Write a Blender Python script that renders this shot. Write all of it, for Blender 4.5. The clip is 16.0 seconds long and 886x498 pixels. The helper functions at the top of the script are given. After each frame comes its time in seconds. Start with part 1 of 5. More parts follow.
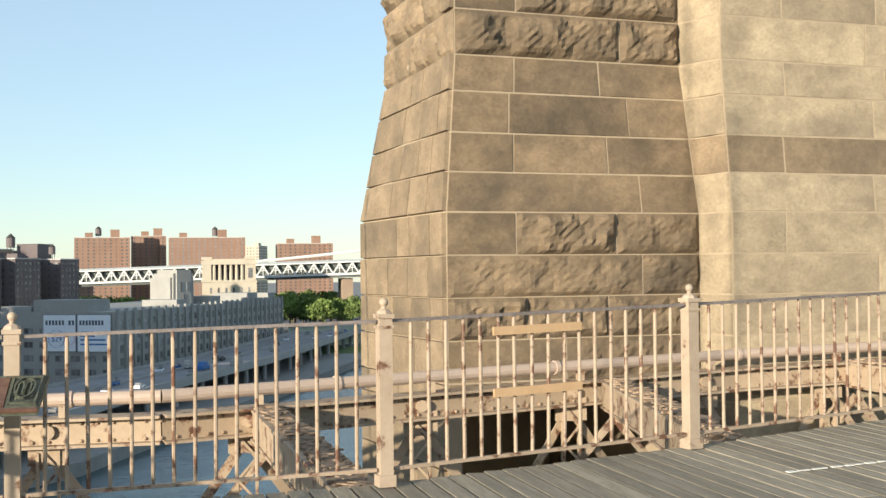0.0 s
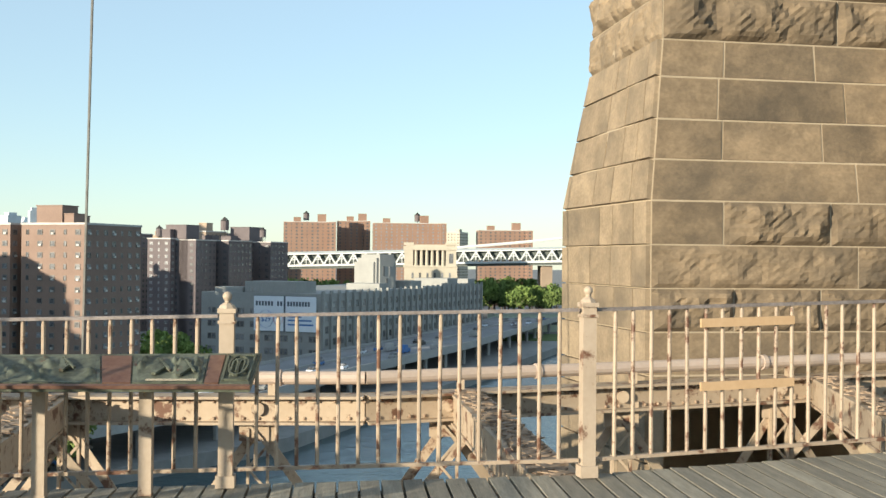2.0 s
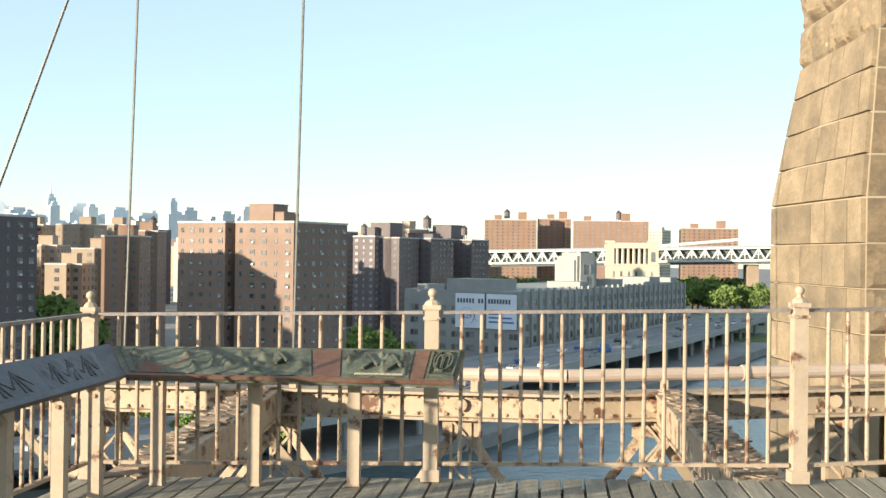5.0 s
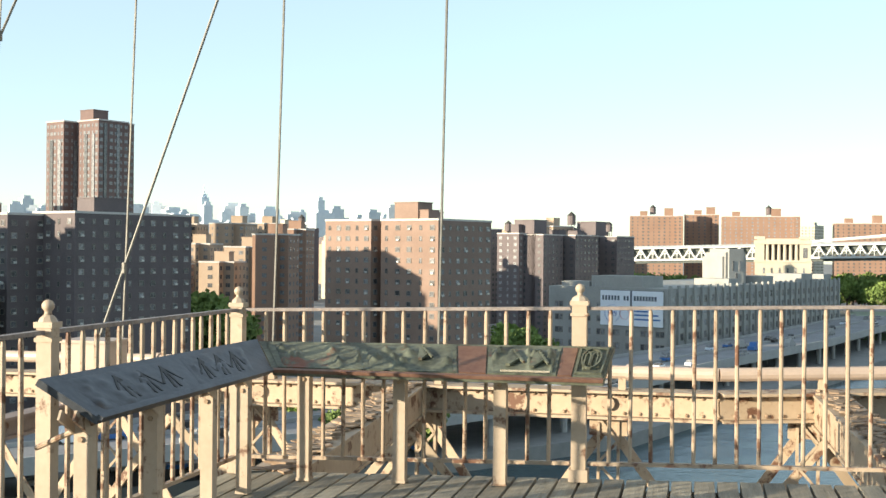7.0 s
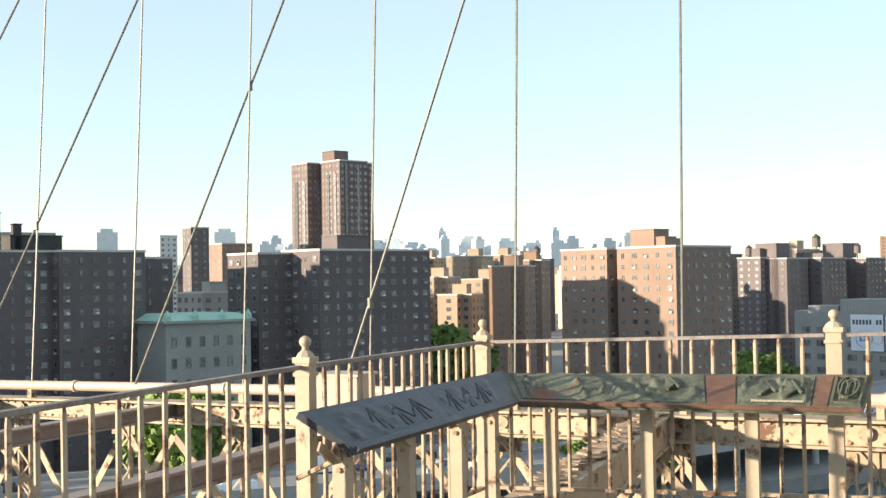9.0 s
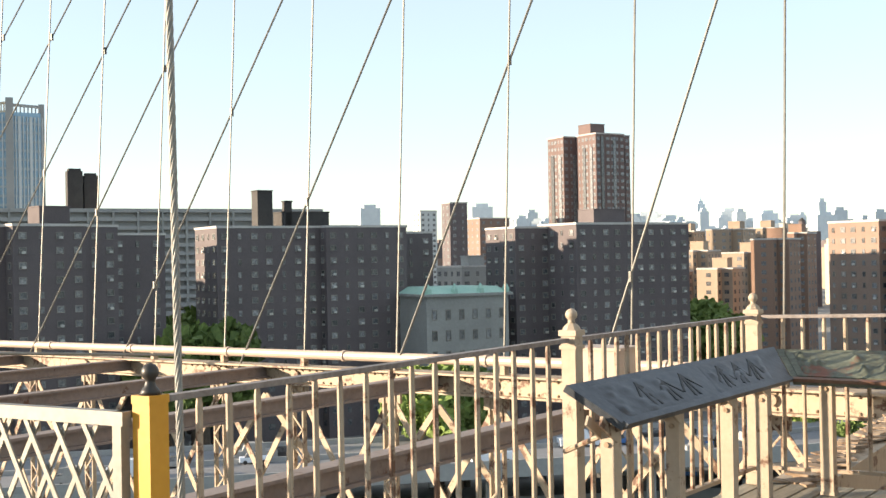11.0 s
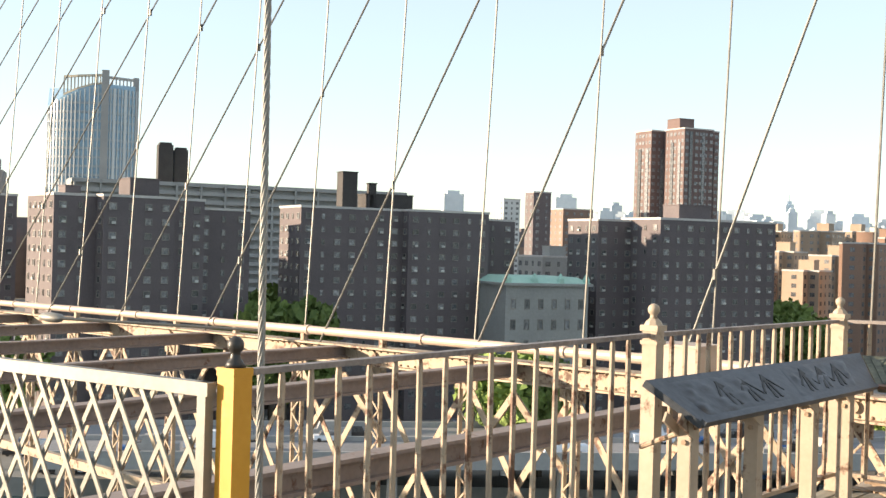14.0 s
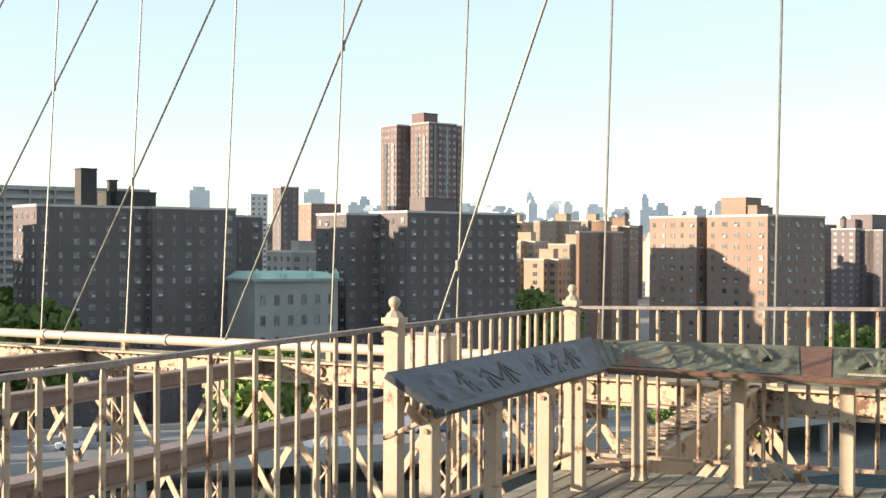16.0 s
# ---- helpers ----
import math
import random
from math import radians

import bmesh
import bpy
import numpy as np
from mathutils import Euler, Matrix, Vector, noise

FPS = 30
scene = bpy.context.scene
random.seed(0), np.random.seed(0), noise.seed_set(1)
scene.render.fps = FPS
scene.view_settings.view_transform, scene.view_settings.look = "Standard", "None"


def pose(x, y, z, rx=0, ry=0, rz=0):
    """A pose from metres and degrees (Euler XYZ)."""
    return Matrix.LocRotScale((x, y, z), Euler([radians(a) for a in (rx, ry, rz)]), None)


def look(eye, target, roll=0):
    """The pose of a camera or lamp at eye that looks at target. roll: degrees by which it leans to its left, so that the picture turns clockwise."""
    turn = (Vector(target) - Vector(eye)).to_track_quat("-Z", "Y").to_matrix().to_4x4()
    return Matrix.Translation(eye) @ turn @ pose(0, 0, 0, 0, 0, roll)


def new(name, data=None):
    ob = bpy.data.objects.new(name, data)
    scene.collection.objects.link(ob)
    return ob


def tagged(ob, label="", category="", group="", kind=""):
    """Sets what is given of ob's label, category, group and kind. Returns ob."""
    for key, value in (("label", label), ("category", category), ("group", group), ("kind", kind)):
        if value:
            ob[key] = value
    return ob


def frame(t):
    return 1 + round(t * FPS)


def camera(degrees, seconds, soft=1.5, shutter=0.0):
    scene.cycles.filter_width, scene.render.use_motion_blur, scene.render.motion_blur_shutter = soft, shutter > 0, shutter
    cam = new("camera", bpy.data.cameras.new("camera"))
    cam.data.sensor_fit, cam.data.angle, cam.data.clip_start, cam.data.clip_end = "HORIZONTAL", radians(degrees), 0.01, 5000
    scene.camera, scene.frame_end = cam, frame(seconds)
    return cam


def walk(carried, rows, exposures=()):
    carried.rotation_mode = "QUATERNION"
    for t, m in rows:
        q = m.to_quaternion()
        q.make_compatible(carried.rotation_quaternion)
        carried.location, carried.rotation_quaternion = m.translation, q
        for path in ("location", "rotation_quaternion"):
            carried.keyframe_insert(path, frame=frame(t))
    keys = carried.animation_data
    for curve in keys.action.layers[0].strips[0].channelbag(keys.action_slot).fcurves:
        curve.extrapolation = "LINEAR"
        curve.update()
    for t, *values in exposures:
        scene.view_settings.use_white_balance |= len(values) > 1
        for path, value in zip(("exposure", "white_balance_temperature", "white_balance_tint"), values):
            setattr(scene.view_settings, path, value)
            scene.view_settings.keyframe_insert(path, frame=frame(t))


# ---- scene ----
cam = camera(40.0, 16.0)
PATH = [
    (0, (0.826, -0.93, 1.526), (1.303, 1.012, 1.563), -0.6),
    (0.5, (0.81, -0.901, 1.523), (1.223, 1.055, 1.576), 0.5),
    (1, (0.804, -0.877, 1.525), (1.114, 1.099, 1.555), 1.2),
    (1.5, (0.807, -0.863, 1.523), (1.042, 1.123, 1.549), 0.4),
    (2, (0.803, -0.854, 1.523), (0.957, 1.14, 1.54), 0.5),
    (2.5, (0.798, -0.861, 1.525), (0.853, 1.138, 1.544), 1.1),
    (3, (0.797, -0.878, 1.524), (0.781, 1.122, 1.543), 1.2),
    (3.5, (0.801, -0.908, 1.526), (0.727, 1.091, 1.536), 0.9),
    (4, (0.795, -0.917, 1.526), (0.692, 1.08, 1.533), 1.1),
    (6.5, (0.763, -0.724, 1.509), (0.423, 1.247, 1.524), 0.1),
    (7, (0.749, -0.704, 1.506), (0.341, 1.254, 1.509), 0.5),
    (7.5, (0.731, -0.697, 1.509), (0.242, 1.243, 1.513), 0.6),
    (8, (0.724, -0.706, 1.508), (0.163, 1.213, 1.524), 0.7),
    (8.5, (0.719, -0.719, 1.512), (0.068, 1.171, 1.542), -0.0),
    (9, (0.72, -0.742, 1.514), (-0.055, 1.101, 1.568), -1.0),
    (9.5, (0.691, -0.698, 1.508), (-0.203, 1.091, 1.545), -2.0),
    (12, (0.637, -0.706, 1.505), (-0.636, 0.837, 1.514), 0.2),
    (12.5, (0.638, -0.722, 1.504), (-0.688, 0.775, 1.503), 0.5),
    (13, (0.636, -0.729, 1.504), (-0.7, 0.759, 1.504), 1.1),
    (13.5, (0.634, -0.73, 1.503), (-0.681, 0.776, 1.499), 1.4),
    (14, (0.64, -0.726, 1.505), (-0.61, 0.835, 1.502), 1.6),
    (14.5, (0.653, -0.729, 1.503), (-0.518, 0.893, 1.508), 1.4),
    (15, (0.67, -0.734, 1.503), (-0.433, 0.934, 1.511), 1.1),
    (15.5, (0.682, -0.735, 1.503), (-0.346, 0.981, 1.506), 0.7),
    (16, (0.676, -0.699, 1.509), (-0.229, 1.084, 1.504), 0.3),
]

walk(cam, [(t, look(eye, target, roll)) for t, eye, target, roll in PATH],
     [(0.0, 0.78, 6500, 8), (2.0, 0.84, 6450, 5), (3.3, 0.90, 6500, 4), (4.0, 1.04, 6600, 5), (7.0, 1.2, 6800, 6), (9.0, 1.27, 6950, 8), (12.5, 1.36, 7300, 14), (16.0, 1.32, 7150, 12)])

# ---- world, sun ----
world = bpy.data.worlds.new("world")
scene.world = world
world.use_nodes = True
wn = world.node_tree.nodes
wl = world.node_tree.links
sky = wn.new("ShaderNodeTexSky")
sky.sky_type = "NISHITA"
sky.sun_disc = False
SUN_YAW, SUN_EL = 130.0, 9.9          # bearing to the left of +y, height
sun_dir = Vector((-math.sin(radians(SUN_YAW)) * math.cos(radians(SUN_EL)), math.cos(radians(SUN_YAW)) * math.cos(radians(SUN_EL)), math.sin(radians(SUN_EL))))
sky.sun_elevation = radians(SUN_EL)
sky.sun_rotation = math.atan2(sun_dir.x, sun_dir.y)
sky.air_density, sky.dust_density, sky.ozone_density = 0.9, 0.2, 2.5
wn["Background"].inputs["Strength"].default_value = 0.132
haze = wn.new("ShaderNodeMix")          # summer haze thins the blue
haze.data_type = "RGBA"
haze.inputs["Factor"].default_value = 0.42
haze.inputs["B"].default_value = (3.3, 3.8, 4.05, 1)
wl.new(sky.outputs[0], haze.inputs["A"])
wl.new(haze.outputs["Result"], wn["Background"].inputs["Color"])
sun_data = bpy.data.lights.new("sun", "SUN")
sun_data.energy, sun_data.angle, sun_data.color = 5.0, radians(0.6), (1.0, 0.86, 0.68)
sun = new("sun", sun_data)
sun.matrix_world = look((0, 0, 60), Vector((0, 0, 60)) - sun_dir)


# ---- materials ----
def mat(name, c1, c2, scale=3.0, rough=0.8, metal=0.0, bump=0.15, fine=40.0, rand=0.0, spots=None, stretch=(1, 1, 1)):
    """Two colours mixed by coarse and fine noise, with relief; rand: shift of value from piece to piece; spots: (colour, amount, scale)."""
    m = bpy.data.materials.new(name)
    m.use_nodes = True
    n, l = m.node_tree.nodes, m.node_tree.links
    b = n["Principled BSDF"]
    b.inputs["Roughness"].default_value = rough
    b.inputs["Metallic"].default_value = metal
    tc = n.new("ShaderNodeTexCoord")
    mp = n.new("ShaderNodeMapping")
    mp.inputs["Scale"].default_value = stretch
    l.new(tc.outputs["Object"], mp.inputs["Vector"])
    info = n.new("ShaderNodeObjectInfo")
    add = n.new("ShaderNodeVectorMath")
    mul = n.new("ShaderNodeVectorMath")
    mul.operation = "MULTIPLY"
    mul.inputs[1].default_value = (37, 53, 71)
    comb = n.new("ShaderNodeCombineXYZ")
    for k in range(3):
        l.new(info.outputs["Random"], comb.inputs[k])
    l.new(comb.outputs[0], mul.inputs[0])
    l.new(mp.outputs[0], add.inputs[0])
    l.new(mul.outputs[0], add.inputs[1])
    big = n.new("ShaderNodeTexNoise")
    big.inputs["Scale"].default_value, big.inputs["Detail"].default_value, big.inputs["Roughness"].default_value = scale, 5, 0.62
    small = n.new("ShaderNodeTexNoise")
    small.inputs["Scale"].default_value, small.inputs["Detail"].default_value = fine, 3
    l.new(add.outputs[0], big.inputs["Vector"])
    l.new(add.outputs[0], small.inputs["Vector"])
    mixf = n.new("ShaderNodeMath")
    mixf.operation = "MULTIPLY_ADD"
    mixf.inputs[1].default_value = 0.35
    l.new(small.outputs["Fac"], mixf.inputs[0])
    sc = n.new("ShaderNodeMath")
    sc.operation = "MULTIPLY"
    sc.inputs[1].default_value = 0.65
    l.new(big.outputs["Fac"], sc.inputs[0])
    l.new(sc.outputs[0], mixf.inputs[2])
    ramp = n.new("ShaderNodeValToRGB")
    ramp.color_ramp.elements[0].position, ramp.color_ramp.elements[1].position = 0.34, 0.66
    ramp.color_ramp.elements[0].color, ramp.color_ramp.elements[1].color = (*c1, 1), (*c2, 1)
    l.new(mixf.outputs[0], ramp.inputs["Fac"])
    col = ramp.outputs["Color"]
    if spots:
        sp = n.new("ShaderNodeTexNoise")
        sp.inputs["Scale"].default_value, sp.inputs["Detail"].default_value, sp.inputs["Roughness"].default_value = spots[2], 6, 0.7
        l.new(add.outputs[0], sp.inputs["Vector"])
        r2 = n.new("ShaderNodeValToRGB")
        r2.color_ramp.elements[0].position, r2.color_ramp.elements[1].position = 1 - spots[1], min(1.0, 1 - spots[1] + (spots[3] if len(spots) > 3 else 0.07))
        l.new(sp.outputs["Fac"], r2.inputs["Fac"])
        mx = n.new("ShaderNodeMix")
        mx.data_type = "RGBA"
        l.new(r2.outputs["Color"], mx.inputs["Factor"])
        l.new(col, mx.inputs["A"])
        mx.inputs["B"].default_value = (*spots[0], 1)
        col = mx.outputs["Result"]
    if rand:
        hsv = n.new("ShaderNodeHueSaturation")
        mr = n.new("ShaderNodeMapRange")
        mr.inputs["To Min"].default_value, mr.inputs["To Max"].default_value = 1 - rand, 1 + rand
        l.new(info.outputs["Random"], mr.inputs["Value"])
        l.new(mr.outputs[0], hsv.inputs["Value"])
        l.new(col, hsv.inputs["Color"])
        col = hsv.outputs["Color"]
    l.new(col, b.inputs["Base Color"])
    if bump:
        bp = n.new("ShaderNodeBump")
        bp.inputs["Strength"].default_value, bp.inputs["Distance"].default_value = bump, 0.4 / fine
        l.new(mixf.outputs[0], bp.inputs["Height"])
        l.new(bp.outputs["Normal"], b.inputs["Normal"])
    return m


RUST = (0.12, 0.055, 0.03)
PAINT = mat("buff_paint", (0.311, 0.239, 0.172), (0.386, 0.302, 0.223), 4, 0.6, 0, 0.2, 30, 0.10, (RUST, 0.47, 7))
POST_PAINT = mat("post_paint", (0.336, 0.265, 0.197), (0.412, 0.332, 0.252), 3, 0.6, 0, 0.2, 30, 0.05, (RUST, 0.42, 4))
BEAM_PAINT = mat("beam_paint", (0.336, 0.256, 0.176), (0.412, 0.323, 0.231), 1.5, 0.65, 0, 0.25, 18, 0.05, (RUST, 0.46, 4))
# duller copy of the beam paint: shade put into the colour, with rust spots
SHADE_BUFF = mat("shaded_grey_buff", (0.19, 0.148, 0.13), (0.28, 0.222, 0.195), 1.5, 0.65, 0, 0.25, 18, 0.08, (RUST, 0.40, 4))
PIPE_PAINT = mat("pipe_paint", (0.386, 0.302, 0.244), (0.454, 0.361, 0.294), 1.2, 0.5, 0, 0.1, 20)
RUSTY = mat("rusty_scale", (0.14, 0.085, 0.05), (0.46, 0.35, 0.25), 6, 0.9, 0, 0.5, 25, 0.3)
STEEL_TOP = mat("worn_rail_steel", (0.13, 0.108, 0.10), (0.27, 0.235, 0.22), 5, 0.55, 0.15, 0.2, 40)
BOARD_PAINT = mat("buff_board", (0.420, 0.277, 0.151), (0.504, 0.344, 0.202), 3, 0.7, 0, 0.1, 30)
GALV = mat("galvanised_steel", (0.198, 0.192, 0.170), (0.279, 0.267, 0.236), 3, 0.5, 0.25, 0.1, 30)
YELLOW = mat("yellow_paint", (0.504, 0.227, 0.017), (0.588, 0.286, 0.029), 3, 0.5, 0, 0.15, 25, 0, ((0.30, 0.14, 0.03), 0.33, 8))
BLACK = mat("black_paint", (0.015, 0.015, 0.015), (0.04, 0.035, 0.03), 8, 0.45, 0, 0.1, 40)
BRONZE = mat("weathered_bronze", (0.04, 0.046, 0.036), (0.19, 0.205, 0.15), 4, 0.5, 0.35, 0.3, 30, 0, ((0.20, 0.08, 0.05), 0.42, 2.5))
BRONZE_DARK = mat("dark_bronze", (0.028, 0.033, 0.041), (0.075, 0.085, 0.10), 5, 0.42, 0.45, 0.2, 30)
COPPER_TRIM = mat("copper_trim", (0.13, 0.062, 0.046), (0.23, 0.135, 0.095), 6, 0.5, 0.4, 0.15, 30)
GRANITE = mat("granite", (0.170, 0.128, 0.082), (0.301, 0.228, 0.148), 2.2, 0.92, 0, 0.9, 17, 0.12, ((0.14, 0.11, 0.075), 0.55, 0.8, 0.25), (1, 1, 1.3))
# front face: soot, and a darker tone for the weaker raking light
GRANITE_SOOT_DIM = mat("sooty_dim_granite", (0.129, 0.095, 0.059), (0.248, 0.183, 0.115), 2.2, 0.92, 0, 1.0, 17, 0.14, ((0.09, 0.07, 0.048), 0.57, 0.8, 0.25), (1, 1, 1.3))
# right-hand walls: lighter copy of the granite, stronger sun put into the colour
GRANITE_LIT = mat("lit_granite", (0.254, 0.208, 0.142), (0.433, 0.355, 0.241), 2.0, 0.9, 0, 0.9, 17, 0.13, ((0.19, 0.155, 0.11), 0.56, 0.6, 0.25), (1, 1, 1.3))
GRASS = mat("lawn", (0.067, 0.109, 0.025), (0.118, 0.168, 0.042), 0.1, 0.95, 0, 0.2, 2)
SHED = mat("pale_green_shed", (0.42, 0.48, 0.38), (0.52, 0.57, 0.46), 0.2, 0.8, 0, 0.1, 2)
MORTAR = mat("mortar", (0.311, 0.252, 0.176), (0.395, 0.323, 0.231), 3, 0.95, 0, 0.3, 40)
WOOD = mat("weathered_planks", (0.164, 0.149, 0.117), (0.326, 0.295, 0.231), 2.5, 0.85, 0, 0.4, 18, 0.22, None, (9, 0.7, 9))
ROPE = mat("wire_rope", (0.126, 0.123, 0.112), (0.224, 0.217, 0.196), 8, 0.5, 0.4, 0.3, 60)
ROPE_PALE = mat("pale_wire_rope", (0.19, 0.188, 0.175), (0.32, 0.315, 0.29), 8, 0.5, 0.3, 0.3, 60)
WATER = mat("river_water", (0.03, 0.06, 0.07), (0.045, 0.085, 0.095), 0.08, 0.22, 0, 0.8, 0.5)
WATER.node_tree.nodes["Principled BSDF"].inputs["Specular IOR Level"].default_value = 0.28
ASPHALT = mat("asphalt", (0.174, 0.174, 0.181), (0.275, 0.275, 0.283), 0.05, 0.9, 0, 0.2, 2)
BRIDGE_ASPHALT = mat("bridge_asphalt", (0.06, 0.06, 0.062), (0.10, 0.10, 0.102), 0.3, 0.9, 0, 0.2, 6)
GROUND = mat("city_ground", (0.17, 0.17, 0.165), (0.28, 0.275, 0.26), 0.02, 0.95, 0, 0.2, 0.4)
CONCRETE = mat("concrete", (0.286, 0.286, 0.279), (0.374, 0.367, 0.354), 0.1, 0.85, 0, 0.1, 1.5)
BRICK_RED = mat("red_brick", (0.208, 0.143, 0.113), (0.267, 0.188, 0.151), 0.15, 0.9, 0, 0.15, 3, 0.06)
BRICK_BROWN = mat("brown_brick", (0.114, 0.096, 0.099), (0.153, 0.129, 0.131), 0.15, 0.9, 0, 0.15, 3, 0.08)
BRICK_ROSE = mat("rose_brick", (0.128, 0.088, 0.082), (0.178, 0.124, 0.115), 0.15, 0.9, 0, 0.15, 3, 0.06)
BRICK_TAN = mat("tan_brick", (0.308, 0.233, 0.172), (0.387, 0.299, 0.224), 0.15, 0.9, 0, 0.15, 3, 0.1)
BRICK_ORANGE = mat("orange_brick", (0.233, 0.143, 0.103), (0.287, 0.184, 0.134), 0.1, 0.9, 0, 0.1, 3, 0.05)
LIMESTONE = mat("pale_limestone", (0.400, 0.360, 0.288), (0.496, 0.448, 0.360), 0.1, 0.85, 0, 0.1, 2)
STONE_TOWER = mat("pinkish_stone", (0.26, 0.23, 0.215), (0.34, 0.305, 0.285), 0.12, 0.85, 0, 0.1, 2)
GREYWALL = mat("grey_masonry", (0.262, 0.262, 0.248), (0.340, 0.340, 0.322), 0.12, 0.85, 0, 0.1, 2)
DARKWALL = mat("dark_masonry", (0.035, 0.03, 0.03), (0.06, 0.055, 0.05), 0.2, 0.8, 0, 0.1, 2)
ROOF = mat("roof_coping", (0.42, 0.40, 0.38), (0.55, 0.52, 0.49), 0.2, 0.9, 0, 0.1, 2)
COPPER = mat("green_copper_roof", (0.28, 0.50, 0.42), (0.42, 0.62, 0.52), 0.2, 0.7, 0, 0.1, 2)
PANE = mat("window_pane", (0.05, 0.055, 0.065), (0.26, 0.26, 0.26), 1.4, 0.2, 0, 0.0, 3, 0.6)
FRAME_W = mat("window_frame", (0.13, 0.115, 0.105), (0.26, 0.24, 0.22), 1, 0.6, 0, 0.0, 5, 0.2)
COOLER = mat("air_conditioner_casing", (0.40, 0.39, 0.37), (0.56, 0.55, 0.52), 1, 0.6, 0, 0.0, 5, 0.2)
GLASSWALL = mat("blue_glass_wall", (0.15, 0.26, 0.36), (0.24, 0.36, 0.46), 0.08, 0.2, 0.2, 0.0, 1)
# distance haze is put into this pale base colour
HAZE_BLUE = mat("haze_tinted_grey_blue", (0.50, 0.56, 0.60), (0.66, 0.71, 0.74), 0.01, 0.9, 0, 0.0, 0.1, 0.16)
BRIDGE_STEEL = mat("pale_bridge_steel", (0.48, 0.50, 0.50), (0.58, 0.60, 0.59), 0.05, 0.6, 0, 0.0, 1)
BRIDGE_DECK = mat("grey_bridge_deck", (0.22, 0.26, 0.29), (0.30, 0.34, 0.37), 0.05, 0.7, 0, 0.0, 1)
# far bridge's inside and underside: shade put into a dark green-grey
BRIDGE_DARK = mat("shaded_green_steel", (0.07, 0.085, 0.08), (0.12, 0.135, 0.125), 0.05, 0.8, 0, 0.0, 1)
LEAF = mat("leaves", (0.072, 0.125, 0.028), (0.201, 0.275, 0.068), 0.25, 0.8, 0, 0.0, 2, 0.3)
BARK = mat("bark", (0.08, 0.06, 0.045), (0.15, 0.12, 0.09), 2, 0.9, 0, 0.3, 10)
SIGN_WHITE = mat("sign_white", (0.68, 0.72, 0.78), (0.76, 0.80, 0.85), 0.1, 0.6, 0, 0.0, 1)
SIGN_BLUE = mat("sign_blue", (0.03, 0.12, 0.34), (0.05, 0.16, 0.40), 0.1, 0.6, 0, 0.0, 1)
SIGN_RED = mat("sign_red", (0.50, 0.10, 0.14), (0.60, 0.16, 0.2), 0.1, 0.6, 0, 0.0, 1)
SIGN_DARK = mat("sign_dark_print", (0.05, 0.07, 0.10), (0.09, 0.11, 0.14), 0.1, 0.6, 0, 0.0, 1)
ROADPAINT = mat("road_paint", (0.6, 0.6, 0.57), (0.72, 0.72, 0.68), 2, 0.8, 0, 0.0, 20)


# ---- mesh helpers ----
def box(bm, c, s, m=None):
    """A box with centre c and sizes s, then moved by m. Returns its verts."""
    vs = [bm.verts.new((c[0] + dx * s[0] / 2, c[1] + dy * s[1] / 2, c[2] + dz * s[2] / 2)) for dx in (-1, 1) for dy in (-1, 1) for dz in (-1, 1)]
    for f in ((0, 1, 3, 2), (4, 6, 7, 5), (0, 4, 5, 1), (2, 3, 7, 6), (0, 2, 6, 4), (1, 5, 7, 3)):
        bm.faces.new([vs[k] for k in f])
    if m is not None:
        for v in vs:
            v.co = m @ v.co
    return vs


def axis_frame(p, q, up=(0, 0, 1)):
    """Matrix with local x from p to q, origin halfway."""
    p, q = Vector(p), Vector(q)
    x = (q - p).normalized()
    u = Vector(up)
    if abs(x.dot(u)) > 0.98:
        u = Vector((0, 1, 0))
    y = u.cross(x).normalized()
    z = x.cross(y)
    m = Matrix((x, y, z)).transposed().to_4x4()
    m.translation = (p + q) / 2
    return m, (q - p).length


def bar(bm, p, q, w, h, up=(0, 0, 1)):
    m, n = axis_frame(p, q, up)
    return box(bm, (0, 0, 0), (n, w, h), m)


def tube(bm, p, q, r, n=8, r2=None):
    m, ln = axis_frame(p, q)
    r2 = r if r2 is None else r2
    rings = []
    for x, rr in ((-ln / 2, r), (ln / 2, r2)):
        rings.append([bm.verts.new(m @ Vector((x, rr * math.cos(2 * math.pi * k / n), rr * math.sin(2 * math.pi * k / n)))) for k in range(n)])
    for k in range(n):
        bm.faces.new((rings[0][k], rings[0][(k + 1) % n], rings[1][(k + 1) % n], rings[1][k]))
    bm.faces.new(rings[0][::-1])
    bm.faces.new(rings[1])


def lathe(bm, profile, c, n=12):
    """A solid of revolution round z at c: profile is [(radius, z), ...]."""
    rings = [[bm.verts.new((c[0] + r * math.cos(2 * math.pi * k / n), c[1] + r * math.sin(2 * math.pi * k / n), c[2] + z)) for k in range(n)] for r, z in profile]
    for a, b in zip(rings, rings[1:]):
        for k in range(n):
            bm.faces.new((a[k], a[(k + 1) % n], b[(k + 1) % n], b[k]))
    bm.faces.new(rings[0][::-1])
    bm.faces.new(rings[-1])


def mesh_of(bm, name, material, smooth=False):
    bmesh.ops.recalc_face_normals(bm, faces=bm.faces)
    me = bpy.data.meshes.new(name)
    bm.to_mesh(me)
    bm.free()
    if material is not None:
        me.materials.append(material)
    if smooth:
        for p in me.polygons:
            p.use_smooth = True
    return me


def part(name, bm, material, parent=None, label="", smooth=False):
    ob = new(name, mesh_of(bm, name, material, smooth))
    if parent is not None:
        ob.parent = parent
    if label:
        tagged(ob, label)
    return ob


